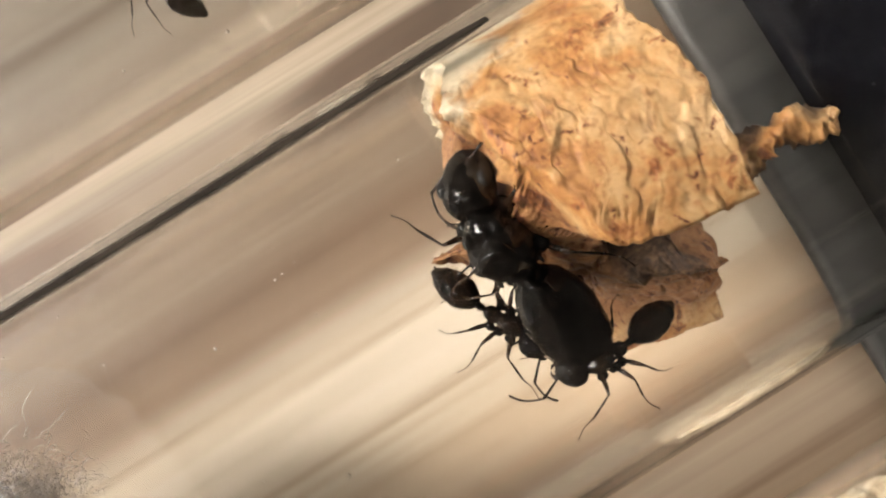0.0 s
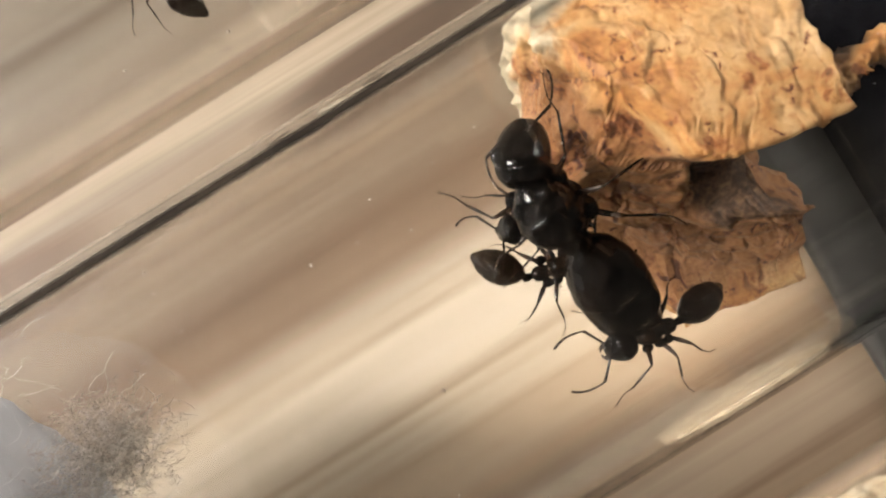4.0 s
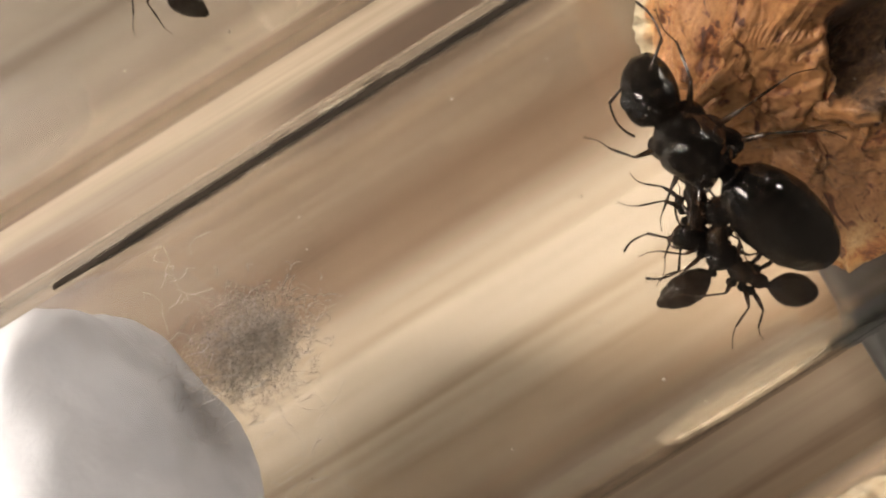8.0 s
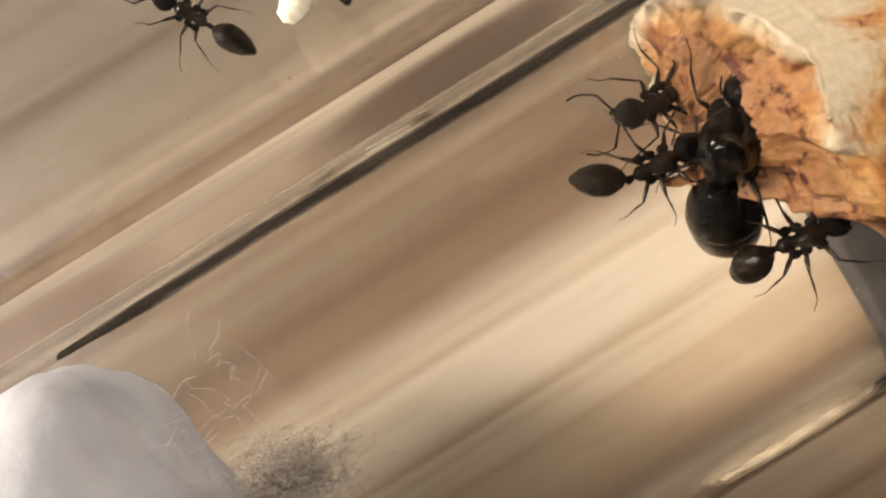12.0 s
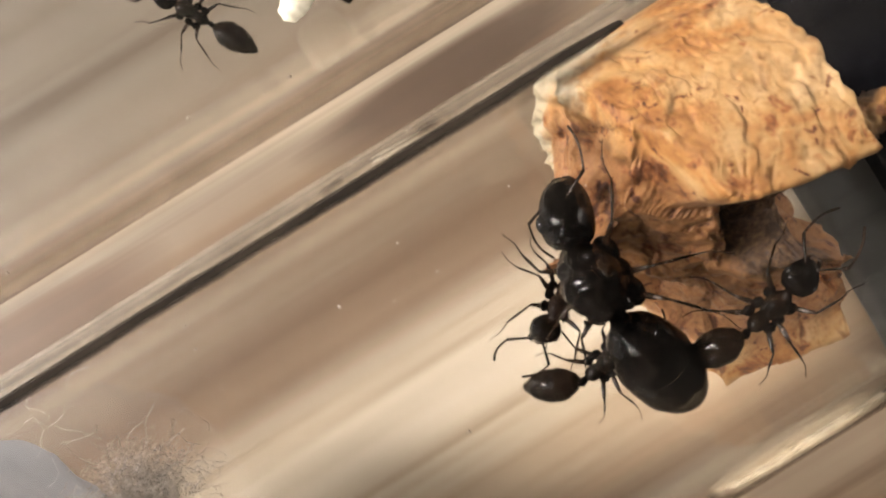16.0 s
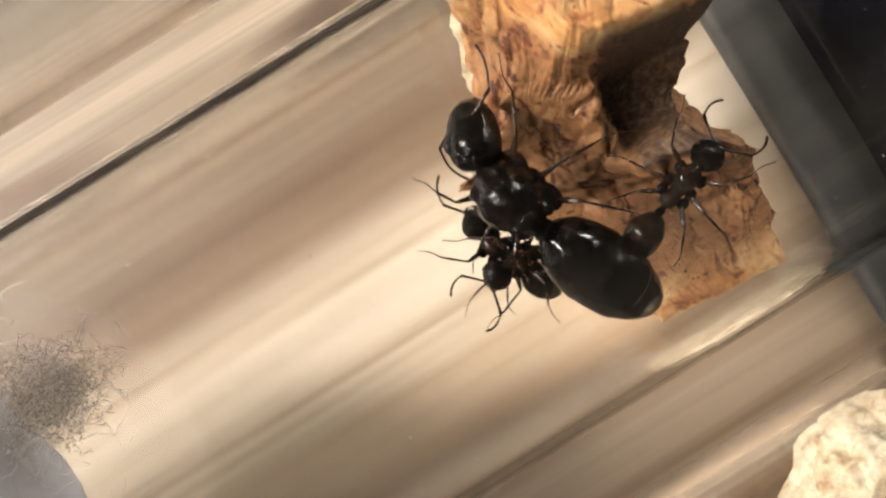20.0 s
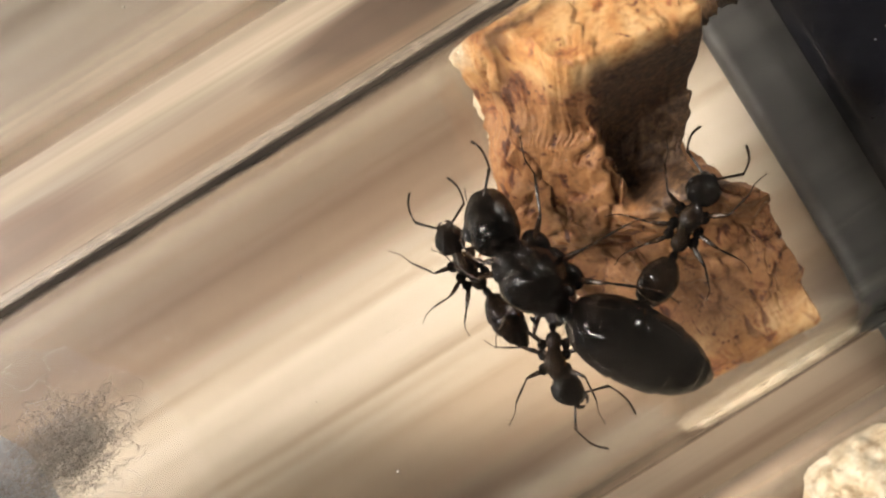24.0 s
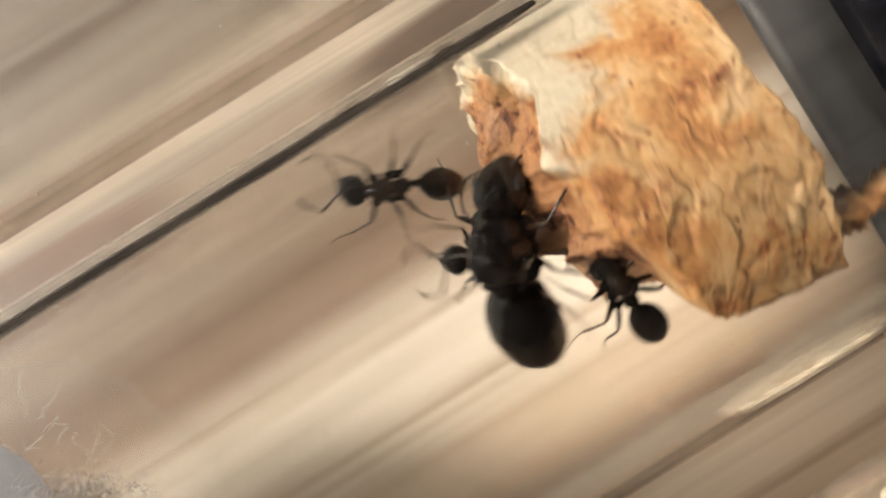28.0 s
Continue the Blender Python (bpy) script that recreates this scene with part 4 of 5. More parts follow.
def strand_mesh(points, r0, seg=12, steps=40, depth=0.35):
    pts = [Vector(p) for p in points]
    rings = []
    for k in range(steps):
        f = k / (steps - 1) * (len(pts) - 1)
        i = min(int(f), len(pts) - 2)
        p = pts[i].lerp(pts[i + 1], f - i)
        d = (pts[i + 1] - pts[i]).normalized()
        u = d.cross(Vector((0.2, 0.9, 0.3))).normalized()
        w = d.cross(u)
        ring = []
        for s in range(seg):
            a = 2 * math.pi * s / seg + k * 0.16
            r = r0 * (1 + 0.35 * math.sin(2 * a + k * 0.25))
            q = p + (u * math.cos(a) + w * 0.7 * math.sin(a)) * r
            r *= 1 + depth * noise.noise(q * 2.2) + depth * noise.noise(q * 5)
            if k in (0, steps - 1):
                r *= 0.5
            ring.append(p + (u * math.cos(a) + w * 0.7 * math.sin(a)) * r)
        rings.append(ring)
    return rings_into(bmesh.new(), rings)


def polar(x, deg, r):
    return (x, r * math.sin(radians(deg)), r * math.cos(radians(deg)))


part("twisted_strand", strand_mesh([(6.7, -0.9, 6.2), (7.7, -0.6, 6.3), (8.6, -0.3, 6.3), (9.6, -0.4, 6.3), (10.6, -0.7, 6.2)], 0.55, 16, 60, 0.5), PULP, plug, "twisted ochre strand")


# ---- cotton ----
def cotton_mesh():
    seg = 120
    rings = []
    for j in range(60):
        f = j / 59
        x = -50 + 27.0 * min(f / 0.55, 1.0)
        r = 7.1
        if f > 0.55:
            a = (f - 0.55) / 0.45 * math.pi / 2
            x, r = -22.4 + 3.4 * math.sin(a) ** 0.8, max(7.1 * math.cos(a) ** 0.75, 0.02)
        ring = []
        for i in range(seg):
            a = 2 * math.pi * i / seg
            p = Vector((x, r * math.sin(a), r * math.cos(a)))
            d = 0.45 * noise.noise(p * 0.35) + 0.09 * noise.noise(p * 1.2) + 0.04 * noise.noise(p * 5)
            rr = min(r + (d + 0.14) * min(1, r / 3), 7.17)
            ring.append((x + d * 0.8 * smoothstep(0.45, 0.7, f), rr * math.sin(a), rr * math.cos(a)))
        rings.append(ring)
    return rings_into(bmesh.new(), rings)


cotton = part("cotton_plug", cotton_mesh(), COTTON)
tagged(cotton, "wet white cotton wool plug with loose grey fibres inside the tube", "cotton")


def fibres(count, centre, spread, length, radius, seed):
    rnd = random.Random(seed)
    bm = bmesh.new()
    for _ in range(count):
        p = Vector([centre[k] + rnd.gauss(0, spread[k]) for k in range(3)])
        d = Vector((rnd.uniform(-1, 1), rnd.uniform(-1, 1), rnd.uniform(-1, 1))).normalized()
        pts = []
        for _k in range(7):
            if math.hypot(p.y, p.z) > 7.1:
                s = 7.1 / math.hypot(p.y, p.z)
                p = Vector((p.x, p.y * s, p.z * s))
            pts.append(p.copy())
            d = (d + Vector((rnd.gauss(0, 0.5), rnd.gauss(0, 0.5), rnd.gauss(0, 0.5)))).normalized()
            p += d * length / 6
        rows = []
        for q in pts:
            rows.append([bm.verts.new(q + Vector(o) * radius) for o in ((0, 1, 0), (0, -0.5, 0.87), (0.3, -0.5, -0.87))])
        for a, b in zip(rows, rows[1:]):
            for i in range(3):
                bm.faces.new((a[i], a[(i + 1) % 3], b[(i + 1) % 3], b[i]))
    return bm


tagged(part("loose_fibres", fibres(70, (-16.6, 0.5, 0), (0.6, 2.6, 2.6), 1.8, 0.007, 3), FIBRE, cotton, "loose grey cotton fibres"), kind="stuff")
tagged(part("dirty_tuft", fibres(2300, (-15.7, 1.6, 2.1), (0.95, 0.8, 0.5), 0.5, 0.012, 5), FLUFF, cotton, "dirty brown-grey tuft of fibres"), kind="stuff")


# ---- a dark band added on the glass for its dark refracted edge ----
def edge_band_mesh(x0, x1, a0, a1, seed):
    steps = 150
    bm = bmesh.new()
    rows = []
    for k in range(steps):
        x = x0 + (x1 - x0) * k / (steps - 1)
        w = 0.2 * noise.noise(Vector((x * 0.18, seed, 0))) + 0.1 * noise.noise(Vector((x * 0.8, seed, 4)))
        taper = min(1.0, k / 30, (steps - 1 - k) / 14)
        lo = a0 + (a1 - a0) * (0.35 - 0.35 * taper) - 0.5 * (a1 - a0) * w
        hi = a1 - (a1 - a0) * (0.35 - 0.35 * taper) + 0.3 * (a1 - a0) * w
        row = [polar(x, lo + (hi - lo) * q / 4, 8.02 + 0.03 * math.sin(math.pi * q / 4)) for q in range(5)]
        row += [polar(x, hi + (lo - hi) * q / 4, 8.005) for q in range(5)]
        rows.append(row)
    return rings_into(bm, rows)


edge_band_upper = tagged(new("glass_edge_band"), "thin dark streaks along the glass wall that paint its dark refracted edge", "dirt")
for x0, x1, a0, a1, seed in ((-19.0, 4.6, 52.4, 61.2, 2.0), (-1.0, 4.2, 62.3, 63.0, 5.0)):
    part("streak", edge_band_mesh(x0, x1, a0, a1, seed), EDGE_BAND, edge_band_upper)


# ---- ants ----
swings = []      # legs and feelers: part, joint, degrees, phase
joints = {}      # head and tail of each ant, with the joint that each turns about


def ant_legs(root, scale, mat, width, reaches, z0, droop, xs, coxa=0.0):
    """Six bent legs: hip, a thick thigh, a thin shin with a spur, and a jointed foot with claws."""
    for k, (x, fore) in enumerate(zip(xs, (0.85, -0.2, -0.95))):
        for s in (1, -1):
            reach = reaches[0] if s > 0 else reaches[1]
            hip = Vector((x, s * width * 0.62, z0 - 0.12 * scale))
            out = Vector((fore * 0.75, s * 1.0, 0)).normalized()
            knee = hip + out * reach * 0.38 + Vector((0, 0, 0.20 * reach))
            ankle = knee + Vector((out.x + fore * 0.55, out.y * 0.75, 0)).normalized() * reach * 0.34 - Vector((0, 0, droop * 0.7))
            toe = ankle + Vector((out.x + fore * 0.8, out.y * 0.55, 0)).normalized() * reach * 0.34 - Vector((0, 0, droop * 0.3))
            t = 0.078 * scale
            if coxa:
                part("coxa", ball(coxa, hip + Vector((0, s * 0.10, 0.02)), (1.3, 1.0, 0.9), 18, 12), SHELL, root)
            thigh = [hip, hip.lerp(knee, 0.2), hip.lerp(knee, 0.5) + Vector((0, 0, 0.05 * scale)), hip.lerp(knee, 0.85) + Vector((0, 0, 0.03 * scale)), knee]
            leg = part("leg", limb(thigh, [t * 0.7, t * 1.15, t * 1.45, t * 0.95, t * 0.62], 9), mat, root)
            part("shin", limb([knee, knee.lerp(ankle, 0.12), knee.lerp(ankle, 0.6), ankle], [t * 0.55, t * 0.5, t * 0.72, t * 0.5], 8), mat, leg)
            bend = (toe - ankle).cross(Vector((0, 0, 1))) * 0.10
            steps = [ankle, ankle.lerp(toe, 0.45) + bend * s, ankle.lerp(toe, 0.72) + bend * s * 0.7, toe]
            part("foot", limb(steps, [t * 0.36, t * 0.27, t * 0.24, t * 0.2], 6), mat, leg)
            part("spur", limb([ankle, ankle.lerp(toe, 0.08) + bend * 0.9 - Vector((0, 0, 0.04 * scale))], [t * 0.2, t * 0.04], 5), mat, leg)
            for c in (1, -1):
                part("claw", limb([toe, toe + (toe - ankle) * 0.07 + bend * 0.45 * c, toe + (toe - ankle) * 0.10 + bend * 0.5 * c - Vector((0, 0, 0.05 * scale))], [t * 0.2, t * 0.14, t * 0.04], 5), mat, leg)
            swings.append((leg, hip, 6.0, k + (0 if s > 0 else 1)))


def antennae(root, x, y, z, scale, mat, folded=(False, False)):
    """Elbowed feelers: a long scape and a beaded flagellum, stretched forward or laid back along the cheek."""
    for s, back in zip((1, -1), folded):
        a = Vector((x, s * y, z))
        if back:
            b = a + Vector((-0.45, s * 0.62, -0.10)) * scale
            c = b + Vector((-0.55, s * 0.02, -0.15)) * scale
            d = c + Vector((-0.35, -s * 0.40, -0.10)) * scale
        else:
            b = a + Vector((0.42, s * 0.58, 0.10)) * scale
            c = b + Vector((0.60, s * 0.10, -0.10)) * scale
            d = c + Vector((0.50, -s * 0.22, -0.12)) * scale
        t = 0.040 * scale
        an = part("antenna", limb([a, a.lerp(b, 0.15), a.lerp(b, 0.6), b], [t * 1.3, t * 0.85, t * 0.9, t * 1.15], 7), mat, root)
        swings.append((an, a, 11.0, 3 + (s > 0)))
        pts, radii = [], []
        for k in range(23):
            f = k / 22
            pts.append(b * (1 - f) ** 3 + c * (3 * f * (1 - f) ** 2) + (c * 0.6 + d * 0.4) * (3 * f * f * (1 - f)) + d * f ** 3)
            radii.append(t * (0.72 + 0.3 * f) * (1.0 if k % 2 else 0.86) * (0.5 if k == 22 else 1))
        part("flagellum", limb(pts, radii, 6), mat, an)


def plates(name, profile, cuts, seg, mat, root, lap=0.045):
    """A tail of overlapping plates: each one slips under the rim of the plate before it. cuts run from tip to waist."""
    first = None
    edges = [-99.0, *cuts, 99.0]
    for lo, hi in zip(edges, edges[1:]):
        rows = [r for r in profile if lo - 0.12 <= r[0] <= hi]
        out = []
        for k, (x, ry, rz, zc) in enumerate(rows):
            rim = max(0.0, 1 - abs(x - (lo + 0.0)) / 0.5) if lo > -90 else 0.0
            tuck = 1 - 0.07 * max(0.0, 1 - (hi - x) / 0.25) if hi < 90 else 1.0
            f = (1 + lap * rim) * tuck
            out.append((x, ry * f, rz * f, zc))
        if lo > -90:
            x, ry, rz, zc = out[0]
            out.insert(0, (x + 0.03, ry * 0.93, rz * 0.93, zc))
        if first is None:
            first = part(name, lathe_x(out, seg), mat, root)
        else:
            part("plate", lathe_x(out, seg), mat, first)
    return first


def hairs(count, spots, length, seed):
    """Short pale bristles on a body, each a thin spike."""
    rnd = random.Random(seed)
    bm = bmesh.new()
    for _ in range(count):
        p, away = spots(rnd)
        tip = p + (away + Vector((rnd.uniform(-0.6, 0.2), rnd.uniform(-0.3, 0.3), rnd.uniform(-0.2, 0.3)))).normalized() * length * rnd.uniform(0.6, 1.3)
        u = away.cross(Vector((0.3, 0.2, 0.9))).normalized() * 0.004
        w = away.cross(u)
        foot = [bm.verts.new(p + u), bm.verts.new(p - u * 0.5 + w.normalized() * 0.0035), bm.verts.new(p - u * 0.5 - w.normalized() * 0.0035)]
        top = bm.verts.new(tip)
        for i in range(3):
            bm.faces.new((foot[i], foot[(i + 1) % 3], top))
    return bm


def on_body(profile):
    def spot(rnd):
        x, ry, rz, zc = profile[rnd.randrange(2, len(profile) - 2)]
        a = rnd.uniform(-1.9, 1.9)
        p = Vector((x, ry * math.sin(a), zc + rz * math.cos(a)))
        return p, Vector((0, math.sin(a), math.cos(a)))
    return spot


def worker(label):
    root = new("worker_ant")
    tagged(root, label, "ant", "worker ants")
    root.scale = (1.08, 1.08, 1.08)
    tail = smooth_profile([(-2.68, 0.02, 0.02, -0.06), (-2.60, 0.14, 0.13, -0.04), (-2.2, 0.37, 0.36, 0.02), (-1.65, 0.52, 0.50, 0.07), (-1.15, 0.49, 0.48, 0.07), (-0.78, 0.30, 0.31, 0.02), (-0.6, 0.10, 0.10, 0.0), (-0.52, 0.05, 0.05, 0.0)], 72)
    gaster = plates("gaster", tail, (-2.2, -1.78, -1.3), 28, SHELL_BROWN, root)
    tagged(part("bristles", hairs(40, on_body(tail), 0.11, 21), HAIR, gaster), kind="stuff")
    part("petiole", lathe_x(smooth_profile([(-0.62, 0.07, 0.07, 0), (-0.53, 0.13, 0.26, 0.10), (-0.42, 0.12, 0.2, 0.05), (-0.34, 0.08, 0.09, 0), (-0.26, 0.09, 0.1, 0)], 16), 16), SHELL, root)
    back = [(-0.36, 0.08, 0.1, 0.0), (-0.2, 0.22, 0.26, 0.02), (0.02, 0.25, 0.26, 0.03), (0.22, 0.2, 0.2, 0.0), (0.34, 0.24, 0.26, 0.06), (0.66, 0.34, 0.34, 0.1), (0.95, 0.29, 0.28, 0.07), (1.14, 0.14, 0.14, 0.02), (1.22, 0.09, 0.09, 0.0)]
    part("thorax", lathe_x(smooth_profile(back, 44), 24), SHELL_BROWN, root)
    face = smooth_profile([(1.16, 0.09, 0.09, 0.0), (1.24, 0.33, 0.26, 0.02), (1.5, 0.48, 0.37, 0.04), (1.8, 0.45, 0.34, 0.02), (2.06, 0.33, 0.25, -0.04), (2.22, 0.2, 0.15, -0.08), (2.27, 0.08, 0.06, -0.1)], 36)
    head = part("head", lathe_x(face, 28), SHELL, root)
    for s in (1, -1):
        part("eye", ball(0.105, (1.62, s * 0.405, 0.19), (1.1, 0.6, 0.9), 12, 8), EYE, head)
        part("mandible", limb([(2.12, s * 0.21, -0.1), (2.28, s * 0.2, -0.12), (2.39, s * 0.12, -0.13), (2.42, s * 0.02, -0.13)], [0.07, 0.075, 0.05, 0.015], 8), LEG, head)
    antennae(head, 2.02, 0.15, 0.15, 1.15, LEG)
    ant_legs(root, 0.72, LEG, 0.42, (1.9, 1.9), -0.05, 0.85, (0.82, 0.36, 0.04), 0.15)
    joints[root] = (head, Vector((1.2, 0, 0)), gaster, Vector((-0.5, 0, 0)))
    return root


def queen(label):
    root = new("queen_ant")
    tagged(root, label, "ant")
    root.scale = (0.9, 0.9, 0.9)
    tail = smooth_profile([(-5.6, 0.027, 0.027, -0.25), (-5.5, 0.234, 0.216, -0.2), (-5.1, 0.63, 0.612, -0.06), (-4.391, 1.03, 1.01, 0.05), (-3.461, 1.31, 1.28, 0.12), (-2.438, 1.39, 1.35, 0.14), (-1.45, 1.29, 1.24, 0.14), (-0.70, 0.99, 0.954, 0.1), (-0.28, 0.594, 0.576, 0.05), (-0.08, 0.18, 0.18, 0.0)], 110)
    gaster = plates("gaster", tail, (-4.75, -3.75, -2.2), 56, SHELL, root, 0.03)
    tagged(part("bristles", hairs(60, on_body(tail), 0.13, 22), HAIR, gaster), kind="stuff")
    part("petiole", lathe_x(smooth_profile([(-0.28, 0.2, 0.2, 0.0), (-0.12, 0.40, 0.62, 0.158), (0.05, 0.36, 0.5, 0.08), (0.22, 0.3, 0.3, 0.0), (0.42, 0.4, 0.4, 0.0)], 20), 22), SHELL, root)
    thorax = part("thorax", lathe_x(smooth_profile([(0.1, 0.234, 0.292, 0.0), (0.25, 0.56, 0.62, -0.05), (0.5, 0.78, 0.86, 0.0), (0.68, 0.80, 0.93, 0.08), (0.88, 0.93, 1.08, 0.2), (1.341, 1.07, 1.2, 0.28), (1.907, 1.09, 1.13, 0.25), (2.2, 0.95, 0.93, 0.12), (2.33, 0.88, 0.84, 0.05), (2.6, 0.72, 0.66, 0.0), (2.84, 0.43, 0.40, 0.0), (2.95, 0.22, 0.22, 0.0)], 72), 38), SHELL, root)
    part("back_shield", lathe_x(smooth_profile([(0.98, 0.117, 0.07, 1.28), (1.134, 0.52, 0.175, 1.30), (1.649, 0.72, 0.211, 1.29), (2.113, 0.58, 0.187, 1.17), (2.319, 0.15, 0.07, 0.98)], 24), 24), SHELL, thorax)
    part("scutellum", ball(0.44, (0.66, 0, 0.99), (0.62, 1.15, 0.42), 20, 12), SHELL, thorax)
    for s in (1, -1):
        part("collar_plate", ball(0.46, (2.36, s * 0.52, 0.36), (0.75, 0.8, 0.9), 18, 12), SHELL, thorax)
        part("side_plate", ball(0.62, (1.35, s * 0.72, -0.12), (1.1, 0.55, 0.95), 20, 14), SHELL, thorax)
        part("hip_plate", ball(0.50, (0.55, s * 0.52, -0.15), (0.9, 0.6, 0.95), 18, 12), SHELL, thorax)
        for x in (0.52, 1.12):
            part("wing_scar", ball(0.15, (x, s * 0.86, 0.62), (1.2, 0.5, 0.7), 12, 8), EYE, thorax)
    face = smooth_profile([(2.82, 0.22, 0.2, 0.0), (2.93, 0.60, 0.5, 0.0), (3.2, 0.84, 0.70, 0.05), (3.6, 0.95, 0.78, 0.07), (4.1, 0.95, 0.75, 0.03), (4.6, 0.85, 0.66, -0.04), (4.95, 0.68, 0.52, -0.10), (5.17, 0.46, 0.36, -0.15), (5.26, 0.16, 0.14, -0.18)], 48)
    head = part("head", lathe_x(face, 40), SHELL, root)
    part("clypeus", ball(0.30, (4.9, 0, 0.22), (0.95, 1.25, 0.6), 18, 12), SHELL, head)
    for s in (1, -1):
        part("eye", ball(0.27, (3.86, s * 0.74, 0.50), (1.15, 0.75, 0.75), 18, 12), EYE, head)
        part("frons_ridge", limb([(4.3, s * 0.16, 0.68), (4.6, s * 0.2, 0.53), (4.85, s * 0.27, 0.38)], [0.03, 0.045, 0.02], 6), SHELL, head)
        part("mandible", limb([(4.86, s * 0.44, -0.22), (5.08, s * 0.40, -0.26), (5.24, s * 0.24, -0.28), (5.31, s * 0.03, -0.29)], [0.14, 0.15, 0.1, 0.03], 10), LEG, head)
    for x, y in ((3.42, 0), (3.22, 0.17), (3.22, -0.17)):
        part("ocellus", ball(0.07, (x, y, 0.82 if y == 0 else 0.76), (1, 1, 0.6), 10, 7), EYE, head)
    antennae(head, 4.62, 0.34, 0.48, 1.45, LEG, (True, False))
    ant_legs(root, 1.05, LEG, 1.05, (2.7, 3.6), -0.35, 0.8, (2.2, 1.35, 0.6), 0.44)
    joints[root] = (head, Vector((2.9, 0, 0)), gaster, Vector((0, 0, 0)))
    return root


def stance(x, y, z, dx, dy, dz, up):
    """Pose of an ant whose body points along (dx, dy, dz), its back towards up."""
    fx = Vector((dx, dy, dz)).normalized()
    fy = Vector(up).cross(fx).normalized()
    fz = fx.cross(fy)
    m = Matrix((fx, fy, fz)).transposed().to_4x4()
    m.translation = Vector((x, y, z)) * MM
    return m


def ant_walk(ant, rows, roll, waist):
    """Key an ant: its body by waist and thorax, its head and tail about their joints."""
    head, neck, gaster, stem = joints[ant]
    body, nods, wags = [], [], []
    for t, x, y, z, dx, dy, dz, hx, hy, hz, gx, gy, gz in rows:
        m = stance(x, y, z, dx, dy, dz, (0, -0.06 * y, 1.0)) @ Matrix.Rotation(radians(roll), 4, "X")
        m = m @ Matrix.Translation((-waist * MM, 0, 0))
        body.append((t, m))
        turn = m.to_3x3().inverted()
        for out, joint, rest, way in ((nods, neck, Vector((1, 0, 0)), (hx, hy, hz)), (wags, stem, Vector((-1, 0, 0)), (gx, gy, gz))):
            arc = rest.rotation_difference(turn @ Vector(way)).to_matrix().to_4x4()
            hinge = Matrix.Translation(joint * MM)
            out.append((t, hinge @ arc @ hinge.inverted()))
    walk(ant, body)
    walk(head, nods)
    walk(gaster, wags)


def swing_rows(hip, degrees, phase, seed):
    """A leg or feeler that shifts now and then about its joint."""
    rnd = random.Random(seed)
    out = []
    for k in range(57):
        a = degrees * (0.6 * math.sin(k * 1.9 + phase * math.pi) + rnd.uniform(-0.5, 0.5))
        joint = Matrix.Translation(hip * MM)
        out.append((k * 0.5, joint @ Matrix.Rotation(radians(a), 4, "Z") @ joint.inverted()))
    return out


ant_queen = queen("large glossy black queen ant beside the stained plug")
ant_side = worker("small black worker ant with a brown-black tail beside the queen")
ant_under = worker("small black worker ant half under the queen")
ant_plug = worker("small black worker ant climbing on the stained plug")
moving_limbs = list(swings)
ant_still = worker("small black worker ant resting in the neighbouring tube")
ant_still.matrix_world = stance(-4.35, 17.5, 5.6, -0.46, 0.89, 0.05, (0, 0, 1))
ant_far = worker("small black worker ant beside a larva in the neighbouring tube")
ant_far.matrix_world = stance(1.6, 17.4, 5.6, 0.2, 0.97, 0.05, (0, 0, 1))


def larva_mesh():
    prof = smooth_profile([(-1.3, 0.05, 0.05, 0), (-1.1, 0.42, 0.42, 0), (-0.3, 0.62, 0.6, 0.05), (0.6, 0.5, 0.48, 0.05), (1.1, 0.28, 0.28, 0.1), (1.3, 0.08, 0.08, 0.12)], 40)
    return lathe_x([(x, ry * (1 + 0.05 * math.sin(x * 16)), rz * (1 + 0.05 * math.sin(x * 16)), zc) for x, ry, rz, zc in prof], 20)


larva = tagged(part("larva", larva_mesh(), LARVA), "pale cream ant larva lying in the neighbouring tube", "larva")
larva.matrix_world = stance(-0.4, 16.3, 5.2, 0.9, 0.45, 0, (0, 0, 1))


# ---- the lump in the lower tube ----
def lump_mesh():
    bm = bmesh.new()
    bmesh.ops.create_icosphere(bm, subdivisions=6, radius=1)
    for v in bm.verts:
        p = v.co.copy()
        q = Vector((p.x * 4.2, p.y * 6.0, p.z * 3.6))
        d = crumple(q, 0.6)
        q += q.normalized() * d
        q.x += 0.5 * noise.noise(q * 0.6)
        h = math.hypot(q.y, q.z - 3.4)
        if h > 6.8:
            q.y, q.z = q.y * 6.8 / h, 3.4 + (q.z - 3.4) * 6.8 / h
        v.co = q
    return bm


lump = tagged(part("cork_lump", lump_mesh(), CORK), "pale cream crumbly lump with brown specks in the neighbouring tube", "cork")
lump.matrix_world = pose(8.2 * MM, -19.5 * MM, (AXIS - 3.4) * MM)


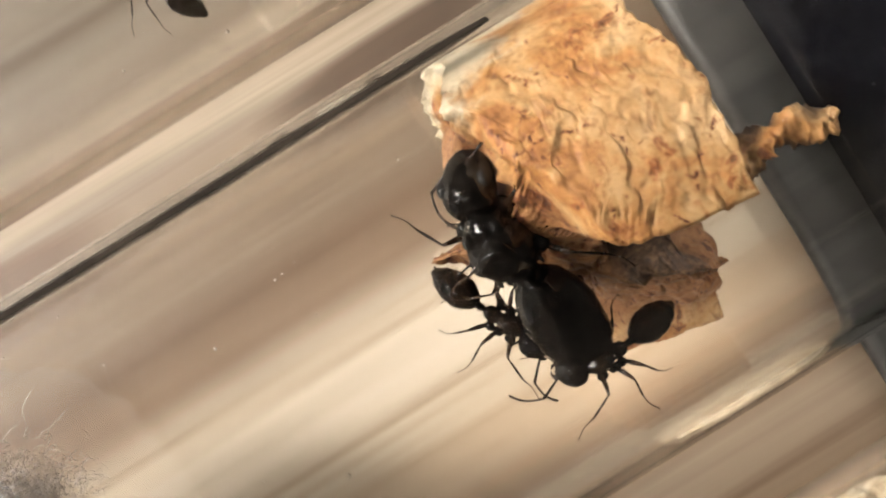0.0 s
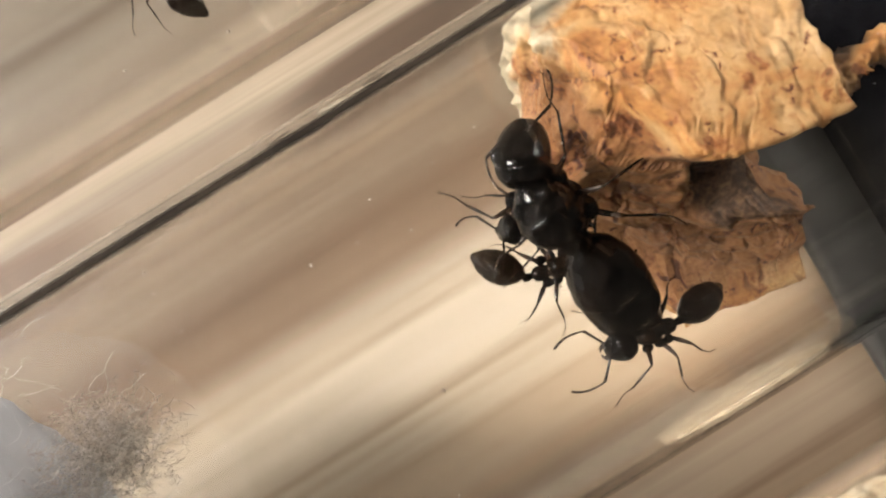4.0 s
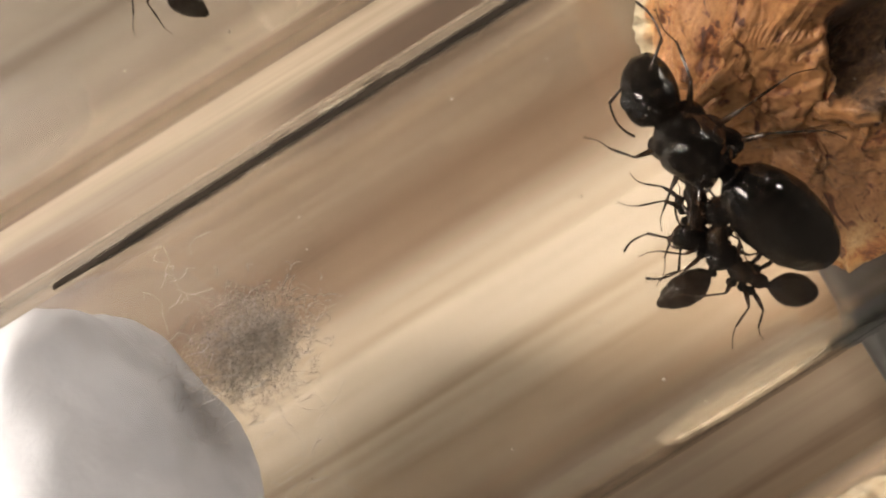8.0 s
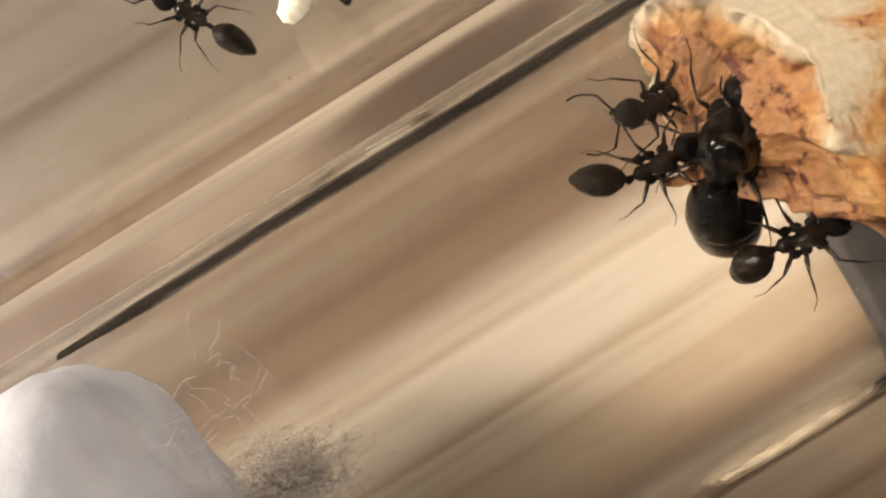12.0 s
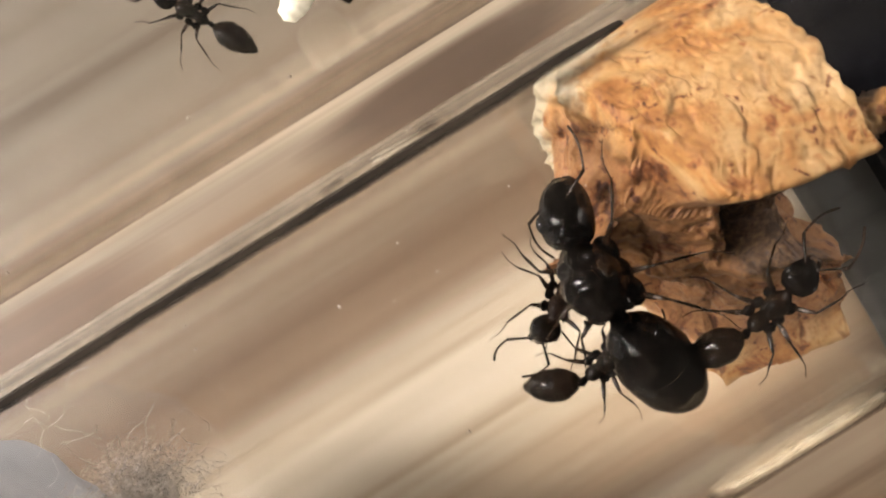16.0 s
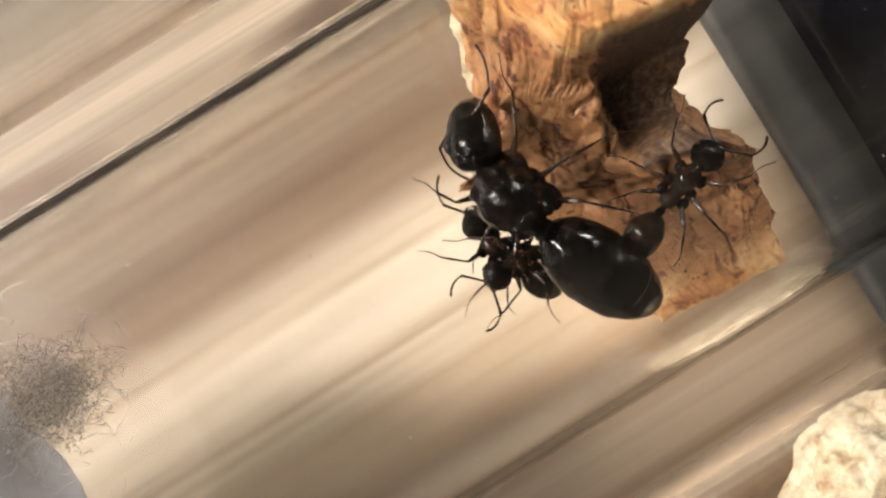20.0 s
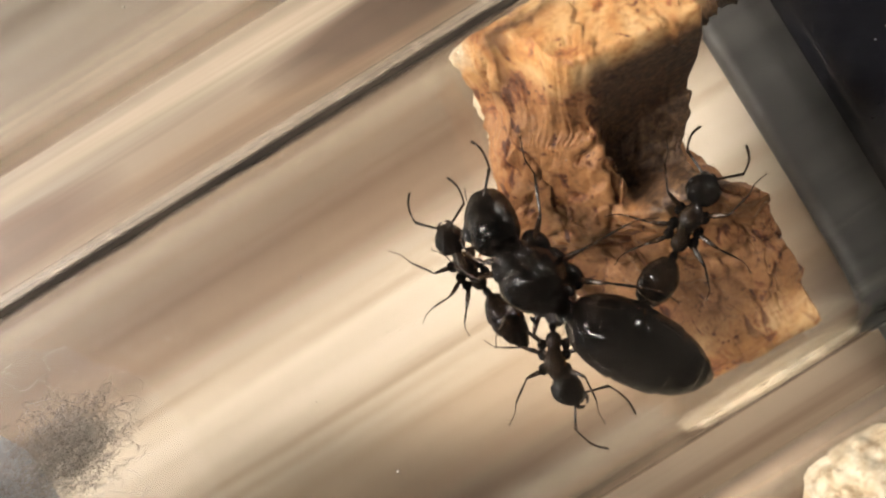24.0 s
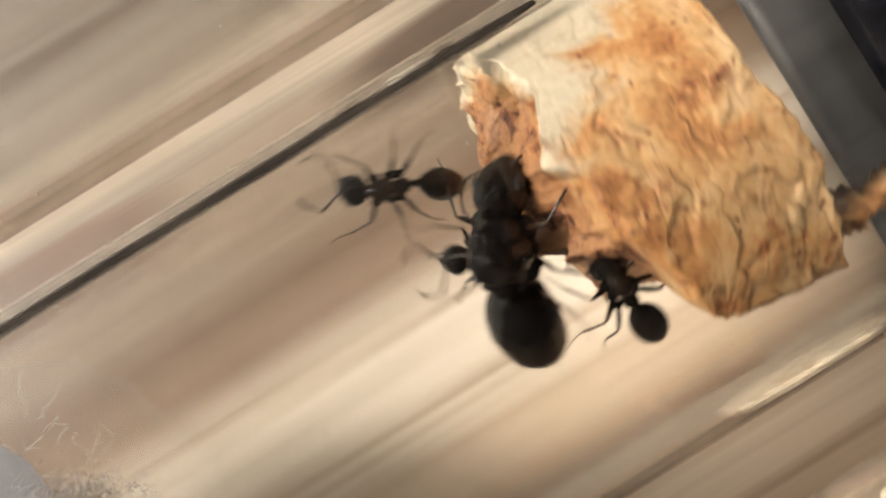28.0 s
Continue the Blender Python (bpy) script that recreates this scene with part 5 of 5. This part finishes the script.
# ---- dust and crumbs ----
def specks(count, place, size, seed):
    rnd = random.Random(seed)
    bm = bmesh.new()
    for _ in range(count):
        p, r = Vector(place(rnd)), size * rnd.uniform(0.4, 1.3)
        vs = [bm.verts.new(p + Vector((rnd.uniform(0.5, 1.2) * r * a, rnd.uniform(0.5, 1.2) * r * b, rnd.uniform(0.5, 1.0) * r * c)))
              for a, b, c in ((1, 0, 0), (-1, 0, 0), (0, 1, 0), (0, -1, 0), (0, 0, 1), (0, 0, -1))]
        for i, j, k in ((0, 2, 4), (2, 1, 4), (1, 3, 4), (3, 0, 4), (2, 0, 5), (1, 2, 5), (3, 1, 5), (0, 3, 5)):
            bm.faces.new((vs[i], vs[j], vs[k]))
    return bm


def inner_wall(rnd):
    return polar(rnd.uniform(-15, 14), rnd.uniform(-180, 180), 7.15)


tagged(part("rail_dust", specks(140, lambda r: (r.uniform(17.5, 40), r.uniform(-25, 30), 3.02), 0.05, 8), FIBRE, rail_right, "pale dust specks"), kind="stuff")
tagged(part("crumbs", specks(46, inner_wall, 0.055, 4), DIRT, tube_held, "tiny dark crumbs on the glass"), kind="stuff")
tagged(part("crumbs", specks(30, inner_wall, 0.06, 6), DIRT, tube_upper, "tiny dark crumbs on the glass"), kind="stuff")


# ---- what moves ----
def motions():
    rolled = [(t, pose(x * MM, y * MM, AXIS * MM, -a)) for t, x, y, a in TUBE_ROWS]
    walk(tube_held, rolled)
    walk(plug, rolled)
    walk(cotton, rolled)
    slid = [(t, pose(x * MM, y * MM, AXIS * MM)) for t, x, y, a in TUBE_ROWS]
    walk(edge_band_upper, slid)
    ant_walk(ant_queen, QUEEN_ROWS, -28, 0.0)
    ant_walk(ant_side, WORKER_1_ROWS, 0, -0.54)
    ant_walk(ant_under, WORKER_2_ROWS, 0, -0.54)
    ant_walk(ant_plug, WORKER_3_ROWS, 0, -0.54)
    for k, (joint, hip, degrees, phase) in enumerate(moving_limbs):
        walk(joint, swing_rows(hip, degrees, phase, 50 + k))


motions()
